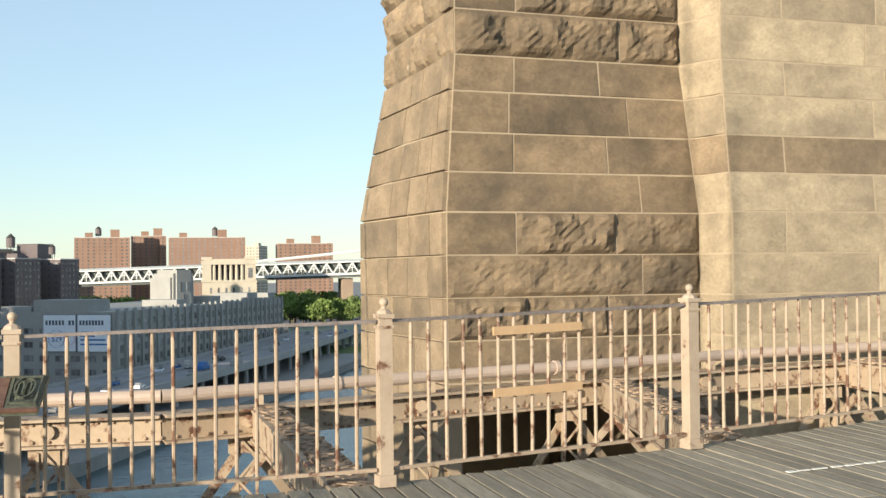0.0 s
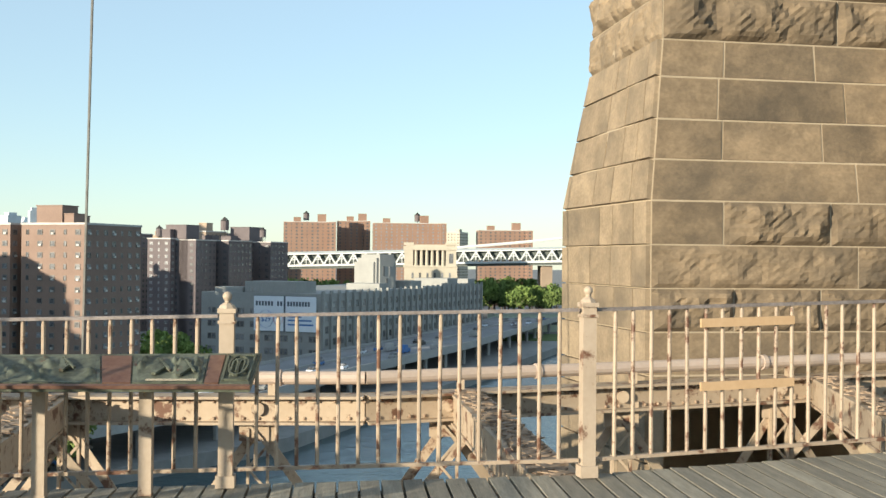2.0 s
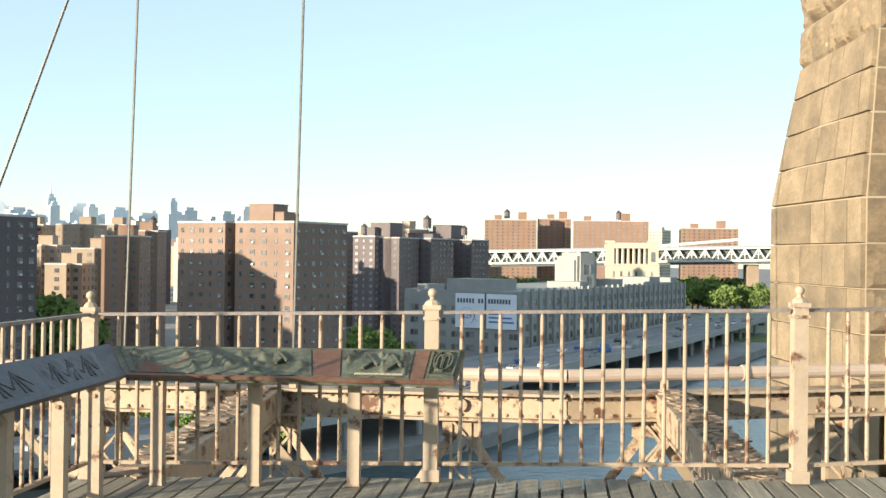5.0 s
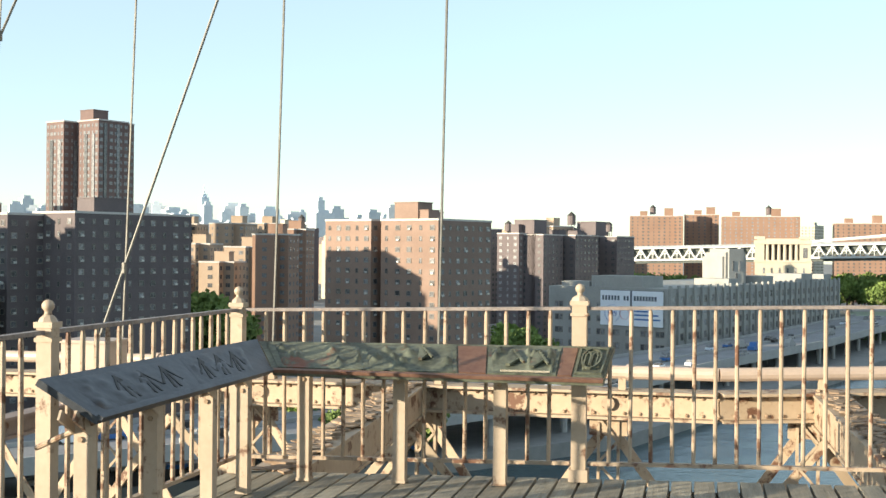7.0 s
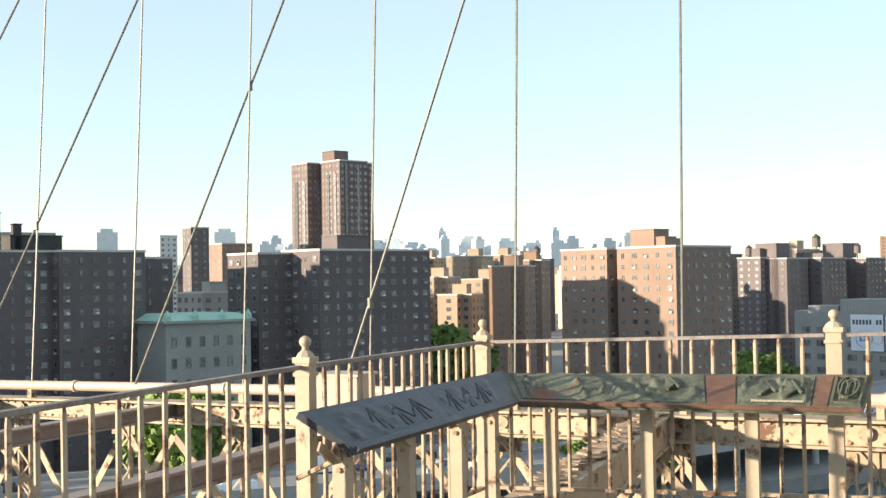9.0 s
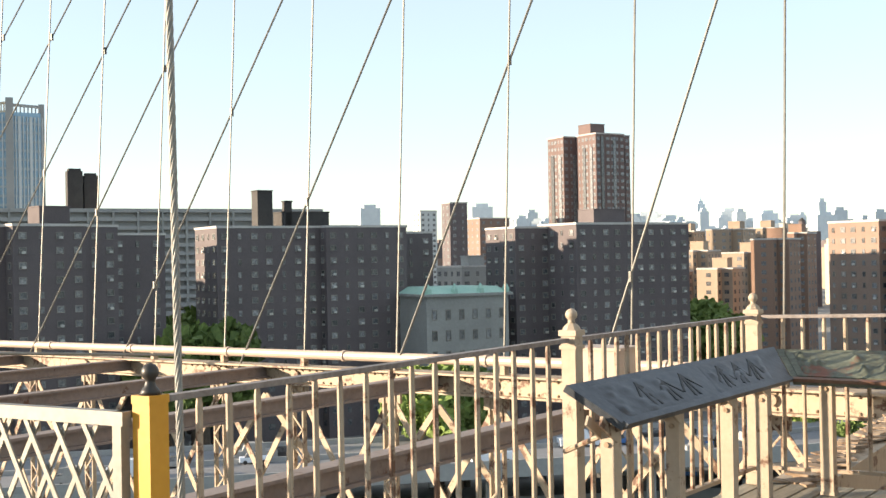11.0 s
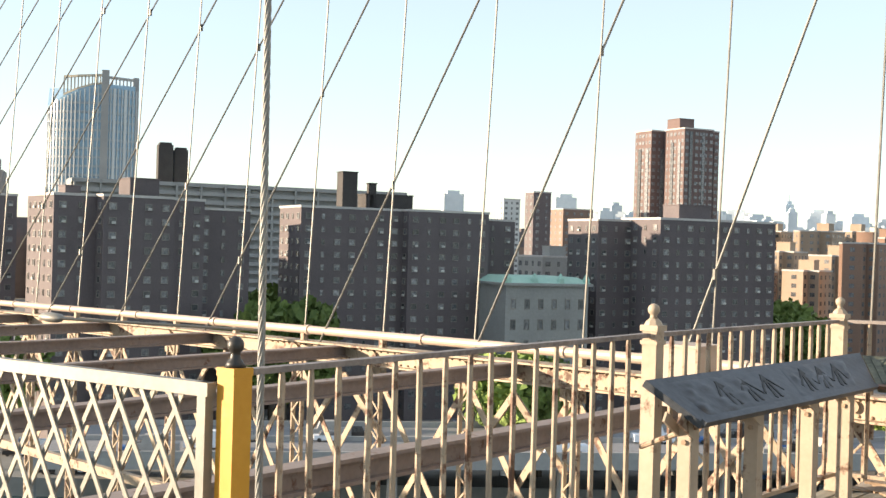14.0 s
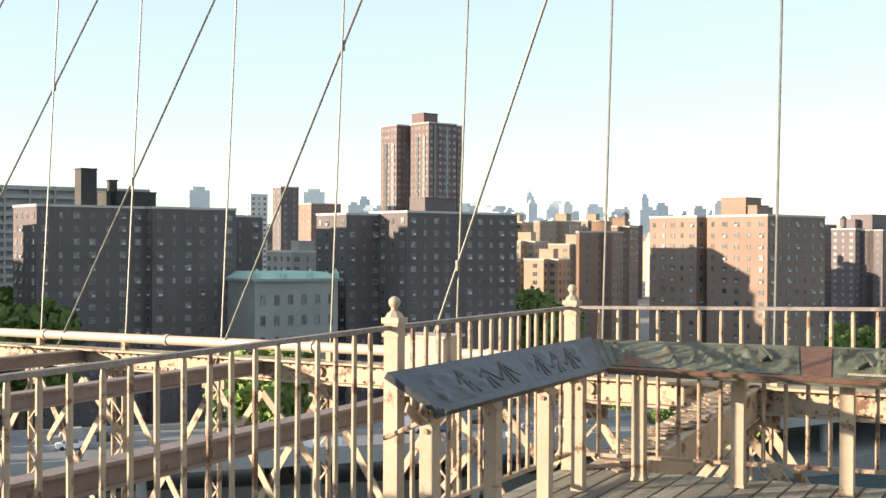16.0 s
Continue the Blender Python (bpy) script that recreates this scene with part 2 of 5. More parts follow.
def thing(name, at, label, category, group="", rz=0.0):
    ob = new(name)
    ob.matrix_world = pose(*at, 0, 0, rz)
    return tagged(ob, label, category, group)


def whole(name, bm, material, label, category="", group="", kind="", smooth=False):
    ob = new(name, mesh_of(bm, name, material, smooth))
    return tagged(ob, label, category, group, kind)


def grade(x):
    """Height of the promenade's deck, which rises along the bridge."""
    return 0.022 * x


# ---- ground, water, far setting ----
WATER_Z, LAND_Z = -40.0, -37.0
bm = bmesh.new()
box(bm, (0, 0, WATER_Z - 1), (9000, 9000, 2))
whole("water", bm, WATER, "dark blue-green river water with small ripples", "water", kind="structure")
# Manhattan's shore runs away to the right
SHORE = [(-900, -150), (-230, 60), (-95, 175), (-40, 226), (-12, 262), (16, 335), (58, 440), (118, 600), (420, 1000), (2500, 2600)]
bm = bmesh.new()
top = [bm.verts.new((x, y, LAND_Z)) for x, y in SHORE] + [bm.verts.new((x, y, LAND_Z)) for x, y in ((2500, 4800), (-4500, 4800), (-4500, -150))]
low = [bm.verts.new((v.co.x, v.co.y, WATER_Z - 1.5)) for v in top]
bm.faces.new(top)
for k in range(len(top)):
    k2 = (k + 1) % len(top)
    bm.faces.new((top[k], low[k], low[k2], top[k2]))
whole("ground", bm, GROUND, "grey city ground behind a stone river wall", "ground", kind="structure")


# ---- the promenade: rails, posts ----
def post_profile(bm, h, w=0.105):
    box(bm, (0, 0, h * 0.5), (w, w, h))
    box(bm, (0, 0, 0.04), (w * 1.3, w * 1.3, 0.08))


def iron_post(name, x, y, z, label, paint, ball_paint, h=1.17, w=0.105, rz=0.0):
    t = thing(name, (x, y, z), label, "post", "posts of the railing", rz)
    bm = bmesh.new()
    post_profile(bm, h, w)
    part("shaft", bm, paint, t)
    bm = bmesh.new()
    if paint is not YELLOW:
        box(bm, (0, 0, h - 0.075), (w * 1.2, w * 1.2, 0.02))
    flare = 1.06 if paint is YELLOW else 1.25
    box(bm, (0, 0, h + 0.0), (w * flare, w * flare, 0.03))
    if paint is not YELLOW:
        lathe(bm, [(w * 0.62, h + 0.015), (w * 0.5, h + 0.035), (w * 0.28, h + 0.05)], (0, 0, 0), 8)
    part("cap", bm, paint, t)
    bm = bmesh.new()
    r = 0.032
    prof = ([(0.042, h + 0.015), (0.03, h + 0.035)] if paint is YELLOW else []) + [(0.022, h + 0.045), (0.018, h + 0.06)] + [(max(0.004, r * math.sin(a)), h + 0.095 - r * math.cos(a)) for a in [math.pi * (0.2 + 0.8 * k / 7) for k in range(8)]]
    lathe(bm, prof, (0, 0, 0), 12)
    part("ball", bm, ball_paint, t, smooth=True)
    return t


BALUSTER = None


def railing(p, q, n, label, gap=0.06, drop=0.0):
    """One bay of railing from post p to post q (x, y): top rail, bottom rail and n balusters."""
    global BALUSTER
    (x0, y0), (x1, y1) = p, q
    L = math.hypot(x1 - x0, y1 - y0)
    ux, uy = (x1 - x0) / L, (y1 - y0) / L
    z0, z1 = grade(x0), grade(x1) - drop
    t = thing("railing", (x0, y0, z0), label, "railing", "bays of the railing")
    def at(s, z):
        return Vector((ux * s, uy * s, (z1 - z0) * s / L + z))
    bm = bmesh.new()
    bar(bm, at(gap, 1.135), at(L - gap, 1.135), 0.05, 0.022)
    part("top_rail", bm, STEEL_TOP, t, "worn bare top rail")
    bm = bmesh.new()
    bar(bm, at(gap, 0.115), at(L - gap, 0.115), 0.042, 0.024)
    part("bottom_rail", bm, PAINT, t)
    if BALUSTER is None:
        bm = bmesh.new()
        w = 0.0142
        levels = [(0.10, w), (1.09, w), (1.126, w * 0.7)]
        rings = [[bm.verts.new((math.cos(k * math.pi / 4 + 0.39) * r, math.sin(k * math.pi / 4 + 0.39) * r, z)) for k in range(8)] for z, r in levels]
        for a, b in zip(rings, rings[1:]):
            for k in range(8):
                bm.faces.new((a[k], a[(k + 1) % 8], b[(k + 1) % 8], b[k]))
        BALUSTER = mesh_of(bm, "baluster", PAINT)
    for k in range(n):
        s = gap + (L - 2 * gap) * (k + 1) / (n + 1)
        b = new("baluster", BALUSTER)
        b.parent = t
        b.matrix_basis = Matrix.Translation(at(s, 0)) @ pose(0, 0, 0, random.uniform(-0.4, 0.4), random.uniform(-0.4, 0.4), math.degrees(math.atan2(uy, ux)))
    return t


P2, P3, P4, P5, P6, P7 = (-2.38, 7.33), (0.0, 7.33), (2.43, 7.335), (5.02, 7.98), (7.5, 8.75), (9.95, 9.5)
P1, PY = (-2.45, 4.90), (-2.68, 2.24)
for p, q, n in ((P2, P3, 15), (P3, P4, 16), (P4, P5, 17), (P5, P6, 16), (P6, P7, 16), (P2, P1, 16), (P1, PY, 16)):
    railing(p, q, n, "buff painted iron railing with rust-flecked round balusters", drop=0.045 if q is PY else 0.0)
iron_post("railing_post", *P2, grade(P2[0]), "buff iron corner post with a ball on top", POST_PAINT, POST_PAINT, w=0.085)
iron_post("railing_post", *P3, grade(P3[0]), "buff iron railing post behind the end of the bronze panel", POST_PAINT, POST_PAINT, w=0.096)
iron_post("railing_post", *P4, grade(P4[0]), "buff iron railing post streaked with rust", POST_PAINT, POST_PAINT, w=0.093, rz=7)
iron_post("railing_post", *P5, grade(P5[0]), "pale buff iron railing post with a ball on top", POST_PAINT, POST_PAINT, w=0.1, rz=15)
iron_post("railing_post", *P6, grade(P6[0]), "pale buff iron railing post with a ball on top", POST_PAINT, POST_PAINT, rz=17)
iron_post("railing_post", *P7, grade(P7[0]), "pale buff iron railing post with a ball on top", POST_PAINT, POST_PAINT, rz=17)
iron_post("railing_post", *P1, grade(P1[0]), "buff iron post with flaking rust patches beside the bronze panel", POST_PAINT, POST_PAINT, w=0.082)
iron_post("gate_post", *PY, grade(PY[0]) - 0.045, "bright yellow painted steel post with a black ball", YELLOW, BLACK, h=1.14, w=0.088)
# buff boards tied across a bay
for z in (1.02, 0.575):
    bm = bmesh.new()
    ux, uy = (P5[0] - P4[0]) / 2.67, (P5[1] - P4[1]) / 2.67
    for s0, s1 in ((0.86, 1.62),):
        bar(bm, (P4[0] + ux * s0, P4[1] + uy * s0 - 0.035, grade(P4[0] + s0) + z), (P4[0] + ux * s1, P4[1] + uy * s1 - 0.035, grade(P4[0] + s1) + z), 0.022, 0.062)
    bmesh.ops.bevel(bm, geom=bm.edges[:], offset=0.005, segments=1)
    whole("tie_board", bm, BOARD_PAINT, "plain buff board fixed across the railing bars", "board")


# ---- lattice fence beside the yellow post ----
def lattice_fence(p, q, h, label):
    (x0, y0), (x1, y1) = p, q
    L = math.hypot(x1 - x0, y1 - y0)
    t = thing("lattice_fence", (x0, y0, grade(x0)), label, "fence", "lattice fence panels", math.degrees(math.atan2(y1 - y0, x1 - x0)))
    bm = bmesh.new()
    bar(bm, (0, 0, h - 0.025), (L, 0, h - 0.025), 0.045, 0.05)
    part("top_rail", bm, GALV, t)
    bm = bmesh.new()
    bar(bm, (0, 0, 0.08), (L, 0, 0.08), 0.045, 0.05)
    part("bottom_rail", bm, GALV, t)
    for s in (0.03, L - 0.03):
        bm = bmesh.new()
        box(bm, (s, 0, h / 2), (0.042, 0.042, h))
        part("upright", bm, GALV, t)
    lo, hi, step = 0.10, h - 0.05, 0.15
    H = hi - lo
    k = -int(H / step) - 1
    while k * step < L:
        for sgn, off in ((1, 0.006), (-1, -0.006)):
            a, b = k * step, k * step + H * 0.56
            za, zb = (lo, hi) if sgn > 0 else (hi, lo)
            s0, s1 = max(a, 0.03), min(b, L - 0.03)
            if s1 - s0 > 0.03:
                f = lambda s: za + (zb - za) * (s - a) / (b - a)
                bm = bmesh.new()
                bar(bm, (s0, off, f(s0)), (s1, off, f(s1)), 0.02, 0.009, (0, 1, 0))
                part("slat", bm, GALV, t)
        k += 1
    return t


lattice_fence((-2.735, 2.18), (-4.38, 2.04), 1.055, "silver galvanised lattice fence panel with crossed slats")
lattice_fence((-4.46, 2.03), (-6.1, 1.92), 1.09, "silver galvanised lattice fence panel with crossed slats")


# ---- bronze panels on legs ----
def slab_arm(name, a_back, b_back, b_front, a_front, thick, panel_mat, label):
    """A tilted bronze desk between two ends, with a raised border and reliefs."""
    t = thing(name, (0, 0, 0), label, "relief panel", "bronze panels")
    ab, bb, bf, af = (Vector(v) for v in (a_back, b_back, b_front, a_front))
    nrm = (bb - ab).cross(af - ab).normalized()
    if nrm.z < 0:
        nrm = -nrm
    bm = bmesh.new()
    up = [bm.verts.new(v) for v in (ab, bb, bf, af)]
    dn = [bm.verts.new(v - nrm * thick) for v in (ab, bb, bf, af)]
    bm.faces.new(up)
    bm.faces.new(dn[::-1])
    for k in range(4):
        bm.faces.new((up[k], up[(k + 1) % 4], dn[(k + 1) % 4], dn[k]))
    part("slab", bm, panel_mat, t)
    bm = bmesh.new()
    lift = nrm * 0.004
    bar(bm, af + lift * 0.5, bf + lift * 0.5, 0.03, 0.022, nrm)
    part("border", bm, COPPER_TRIM if panel_mat is BRONZE else panel_mat, t)
    return t, ab, bb, bf, af, nrm


zb, zf = 0.895, 0.725
desk, ab, bb, bf, af, nrm = slab_arm("bronze_relief_panel", (-2.19, 7.23, zb - 0.02), (0.235, 7.23, zb + 0.0), (0.195, 6.80, zf - 0.008), (-1.92, 6.76, zf), 0.035, BRONZE,
                                     "green weathered bronze relief panel tilted on legs before the railing")


def on_desk(u, v, lift, arm):
    ab, bb, bf, af, nrm = arm
    return (ab * (1 - u) + bb * u) * (1 - v) + (af * (1 - u) + bf * u) * v + nrm * lift


def relief(parent, arm, u, v, du, dv, n, seed, material, name="relief", amp=0.026, base=0.0075):
    """Cast relief: one sheet with low ridges and figures standing up from it."""
    rnd = random.Random(seed)
    bm = bmesh.new()
    nu, nv = 40, 14
    L = (arm[1] - arm[0]).length
    seeds = [(rnd.random(), rnd.uniform(0.2, 0.8), rnd.uniform(0.03, 0.10), rnd.uniform(0.15, 0.4), rnd.uniform(-2, 2)) for _ in range(n // 3)]
    g = []
    for j in range(nv + 1):
        row = []
        for i in range(nu + 1):
            s, r = i / nu, j / nv
            h = 0.0
            for cs, cr, ws, wr, sk in seeds:
                d = ((s - cs - sk * 0.06 * (r - cr)) / ws) ** 2 + ((r - cr) / wr) ** 2
                h = max(h, amp * math.exp(-d * 2.2) * (0.7 + 0.6 * math.sin(22 * r + 26 * s + sk * 5)))
            h += 0.003 * noise.noise(Vector((s * 14, r * 9, seed)))
            if i in (0, nu) or j in (0, nv):
                h = -0.003
            row.append(bm.verts.new(on_desk(u + du * s, v + dv * r, base + h, arm)))
        g.append(row)
    for j in range(nv):
        for i in range(nu):
            bm.faces.new((g[j][i], g[j][i + 1], g[j + 1][i + 1], g[j + 1][i]))
    return part(name, bm, material, parent, smooth=True)


def field(parent, arm, u0, u1, v0, v1, material, lift=0.006, name="field"):
    bm = bmesh.new()
    vs = [bm.verts.new(on_desk(u, v, lift, arm)) for u, v in ((u0, v0), (u1, v0), (u1, v1), (u0, v1))]
    ws = [bm.verts.new(on_desk(u, v, -0.005, arm)) for u, v in ((u0, v0), (u1, v0), (u1, v1), (u0, v1))]
    bm.faces.new(vs)
    for k in range(4):
        bm.faces.new((vs[k], vs[(k + 1) % 4], ws[(k + 1) % 4], ws[k]))
    return part(name, bm, material, parent)


arm_a = (ab, bb, bf, af, nrm)
field(desk, arm_a, 0.02, 0.57, 0.08, 0.9, BRONZE)
field(desk, arm_a, 0.66, 0.86, 0.08, 0.9, BRONZE)
field(desk, arm_a, 0.575, 0.655, 0.08, 0.9, COPPER_TRIM, name="copper_band")
field(desk, arm_a, 0.865, 0.905, 0.08, 0.9, COPPER_TRIM, name="copper_band")
field(desk, arm_a, 0.91, 0.995, 0.06, 0.94, BRONZE, 0.010, name="corner_plate")
relief(desk, arm_a, 0.04, 0.12, 0.25, 0.74, 26, 3, BRONZE, amp=0.03)
relief(desk, arm_a, 0.31, 0.12, 0.25, 0.74, 30, 4, BRONZE, amp=0.034)
relief(desk, arm_a, 0.67, 0.13, 0.18, 0.72, 30, 5, BRONZE, amp=0.036)
relief(desk, arm_a, 0.92, 0.16, 0.065, 0.68, 14, 7, BRONZE)
desk2, *arm_b = slab_arm("bronze_relief_panel", (-2.21, 4.40, 0.90), (-2.20, 7.22, 0.89), (-1.925, 6.755, 0.728), (-1.925, 4.44, 0.725), 0.035, BRONZE_DARK,
                         "dark slate-coloured bronze relief panel tilted on legs")
relief(desk2, arm_b, 0.05, 0.1, 0.42, 0.8, 24, 11, BRONZE_DARK, amp=0.010, base=0.002)
relief(desk2, arm_b, 0.52, 0.1, 0.36, 0.8, 26, 12, BRONZE_DARK, amp=0.010, base=0.002)


def ridge(bm, arm, pts, w, lift):
    """A cast ridge along (u, v) points of a panel."""
    for p, q in zip(pts, pts[1:]):
        bar(bm, on_desk(*p, lift, arm), on_desk(*q, lift, arm), w, 0.016, arm[4])


def spans(parent, arm, u, du, material):
    """A relief of bridge towers with cables sloping from their heads."""
    for f in (0.0, 0.42, 0.84):
        bm = bmesh.new()
        ridge(bm, arm, [(u + du * f, 0.80), (u + du * (f + 0.06), 0.24), (u + du * (f + 0.12), 0.80)], 0.02, -0.003)
        ridge(bm, arm, [(u + du * (f + 0.06), 0.26), (u + du * (f + 0.26), 0.66)], 0.014, -0.003)
        ridge(bm, arm, [(u + du * (f + 0.06), 0.26), (u + du * (f - 0.14), 0.66)], 0.014, -0.003)
        part("cast_figure", bm, material, parent)


def fan(parent, arm, u, v, du, dv, n, material):
    """A relief of ridges spreading from one foot, over a low mound."""
    bm = bmesh.new()
    for k in range(n):
        f = k / (n - 1)
        ridge(bm, arm, [(u + du * 0.15 * f, v), (u + du * (0.2 + 0.5 * f), v - dv * (1 - 0.55 * f)), (u + du * (0.45 + 0.55 * f), v - dv * (0.95 - 0.75 * f))], 0.012, 0.026)
    part("cast_figure", bm, material, parent)


FIGURE_DARK = mat("blackened_bronze", (0.012, 0.013, 0.015), (0.03, 0.033, 0.036), 6, 0.55, 0.3, 0.2, 30)
spans(desk2, arm_b, 0.20, 0.24, FIGURE_DARK)
spans(desk2, arm_b, 0.60, 0.22, FIGURE_DARK)
fan(desk, arm_a, 0.715, 0.72, 0.05, 0.45, 6, BRONZE)
fan(desk, arm_a, 0.785, 0.76, 0.05, 0.48, 6, BRONZE)
fan(desk, arm_a, 0.46, 0.62, 0.04, 0.40, 5, BRONZE)
bm = bmesh.new()
for k in range(40):
    p = on_desk(0.70 + 0.14 * k / 39, 0.84, 0.012, arm_a)
    box(bm, p, (0.004, 0.012, 0.012))
part("bead_row", bm, LIMESTONE, desk, "row of pale worn beads")
# corner plate: square border and a ring round twin arches
for pts in ([(0.916, 0.14), (0.988, 0.14)], [(0.916, 0.86), (0.988, 0.86)], [(0.916, 0.12), (0.916, 0.88)], [(0.988, 0.12), (0.988, 0.88)]):
    bm = bmesh.new()
    ridge(bm, arm_a, pts, 0.012, 0.014)
    part("plate_border", bm, BRONZE, desk)
bm = bmesh.new()
ridge(bm, arm_a, [(0.952 + 0.026 * math.cos(2 * math.pi * k / 18), 0.50 + 0.28 * math.sin(2 * math.pi * k / 18)) for k in range(19)], 0.010, 0.030)
part("cast_ring", bm, BRONZE, desk)
for c in (0.942, 0.961):
    bm = bmesh.new()
    ridge(bm, arm_a, [(c - 0.007, 0.68), (c - 0.007, 0.42), (c, 0.32), (c + 0.007, 0.42), (c + 0.007, 0.68)], 0.009, 0.030)
    part("cast_arch", bm, BRONZE, desk)


def desk_leg(parent, x, y, z0, z1, w=0.075):
    bm = bmesh.new()
    box(bm, (x, y, (z0 + z1) / 2), (w, w, z1 - z0))
    box(bm, (x, y, z0 + 0.01), (w * 1.1, w * 1.1, 0.02))
    leg = part("leg", bm, POST_PAINT, parent, "buff square steel leg")
    bm = bmesh.new()
    for sx in (-0.5, 0.5):
        bar(bm, (x + sx * w, y, z1 - 0.13), (x + sx * w, y - 0.17, z1 - 0.03), 0.012, 0.05)
    part("bracket", bm, POST_PAINT, leg)
    bm = bmesh.new()
    tube(bm, (x, y - w / 2 - 0.012, z1 - 0.16), (x, y - w / 2 + 0.004, z1 - 0.16), 0.014, 6)
    part("bolt", bm, RUSTY, leg, "dark rusty bolt")


for x in (-1.82, -1.16, -0.49):
    desk_leg(desk, x, 7.12, grade(x), 0.80, 0.082)
for y in (6.62, 6.05, 5.30, 4.56):
    desk_leg(desk2, -2.06, y, grade(-2.06), 0.77)
bm = bmesh.new()
tube(bm, (-2.42, 4.75, 0.52), (-1.98, 4.52, 0.70), 0.014)
part("brace", bm, PAINT, desk2)


# ---- granite tower ----
Z_STEP = [-38.0, -20.0, -6.0, -3.05, -2.45, -1.85, -1.25, -0.42, -0.05, 0.55, 1.15, 1.75, 2.36, 2.93, 3.49, 4.08, 4.60, 5.25, 5.90, 6.55, 7.2, 7.85, 8.5, 9.15, 9.8]
ROUGH = {0.55, 1.15, 1.75, -0.05, 4.60, 5.25, 5.90, 6.55, 7.2, 7.85, 8.5}
CORNERS = [((4.43, 19.35), (0.44, 0.0)), ((4.93, 15.57), (0.17, 0.10)), ((8.97, 16.0), (-0.25, 0.10)), ((9.14, 15.26), (-0.10, 0.10)), ((17.0, 16.1), (0.0, 0.10)), ((17.0, 30.0), (0.0, 0.0)), ((7.2, 30.0), (0.46, 0.0))]


def tower_corner(k, z):
    (x, y), (dx, dy) = CORNERS[k]
    f = min(1.0, max(0.0, (z - 2.36) / 2.24))
    return Vector((x + dx * f, y + dy * f, z))


bm = bmesh.new()
rings = []
for z in (-41.0, 2.36, 4.60, 40.0):
    rings.append([bm.verts.new(tower_corner(k, z)) for k in range(7)])
# recess added to the tower's foot to make the shade behind the truss
SHADE_RECESS = (0.05, 0.90, -6.0, -0.42)
for a, b in zip(rings, rings[1:]):
    for k in range(7):
        if k == 1 and a is rings[0]:
            A, B = tower_corner(1, 0), tower_corner(2, 0)
            ha, hb = A.lerp(B, SHADE_RECESS[0]), A.lerp(B, SHADE_RECESS[1])
            inn = [bm.verts.new((p.x, p.y, z)) for p, z in ((ha, SHADE_RECESS[2]), (hb, SHADE_RECESS[2]), (hb, SHADE_RECESS[3]), (ha, SHADE_RECESS[3]))]
            back = [bm.verts.new((v.co.x, v.co.y + 6.0, v.co.z)) for v in inn]
            out = [a[1], a[2], b[2], b[1]]
            for i in range(4):
                j = (i + 1) % 4
                bm.faces.new((out[i], out[j], inn[j], inn[i]))
                bm.faces.new((inn[i], inn[j], back[j], back[i]))
            bm.faces.new(back)
            continue
        bm.faces.new((a[k], a[(k + 1) % 7], b[(k + 1) % 7], b[k]))
bm.faces.new(rings[0][::-1])
bm.faces.new(rings[-1])
tower = whole("stone_bridge_tower", bm, MORTAR, "massive granite bridge tower with rock-faced blocks and smooth courses", "tower")


def stone_mesh(a, b, c, d, nrm, rough, seed, lift=0.0, bold=False):
    """One block: a, b lower corners, d, c upper corners, proud of the wall; rock-faced ones are uneven."""
    rnd = random.Random(seed)
    bm = bmesh.new()
    nu, nv = (max(10, int((b - a).length / 0.075)), 10) if rough else (2, 2)
    centre = (a + b + c + d) / 4
    proud = rnd.uniform(0.11, 0.17) if rough and bold else rnd.uniform(0.08, 0.14) if rough else rnd.uniform(0.004, 0.009) + lift
    g = []
    for j in range(nv + 1):
        row = []
        for i in range(nu + 1):
            u, v = i / nu, j / nv
            p = (a * (1 - u) + b * u) * (1 - v) + (d * (1 - u) + c * u) * v
            edge = i in (0, nu) or j in (0, nv)
            h = 0.006
            if not edge:
                q = p * 2.3 + Vector((seed * 3.1, 0, 0))
                rim = min(1.0, 7 * min(u, 1 - u), 5 * min(v, 1 - v)) ** 0.5
                h = proud * rim * (0.75 + 0.8 * noise.noise(q) + 0.35 * noise.noise(q * 2.6) + 0.22 * noise.noise(q * 6.3) + 0.12 * noise.noise(q * 13.0))
            row.append(bm.verts.new(p + nrm * h - centre))
        g.append(row)
    for j in range(nv):
        for i in range(nu):
            f = bm.faces.new((g[j][i], g[j][i + 1], g[j + 1][i + 1], g[j + 1][i]))
    if not rough:
        # dressed face: flat with a narrow chamfer
        bm.clear()
        base = [bm.verts.new(p - centre - nrm * 0.03) for p in (a, b, c, d)]
        e1, e2 = (b - a).normalized() * 0.006, (d - a).normalized() * 0.006
        topv = [bm.verts.new(p - centre + nrm * proud) for p in (a + e1 + e2, b - e1 + e2, c - e1 - e2, d + e1 - e2)]
        bm.faces.new(topv)
        for k in range(4):
            bm.faces.new((base[k], base[(k + 1) % 4], topv[(k + 1) % 4], topv[k]))
    return bm, centre


# upright joints of the buttress, course by course, as shares of its width
JOINTS = {5.25: (0.26,), 4.60: (0.72,), 4.08: (0.25, 0.62), 3.49: (0.23, 0.735), 2.93: (0.25, 0.635), 2.36: (0.76,), 1.75: (0.26, 0.655), 1.15: (0.76,), 0.55: (0.3, 0.62), -0.05: (0.45,)}


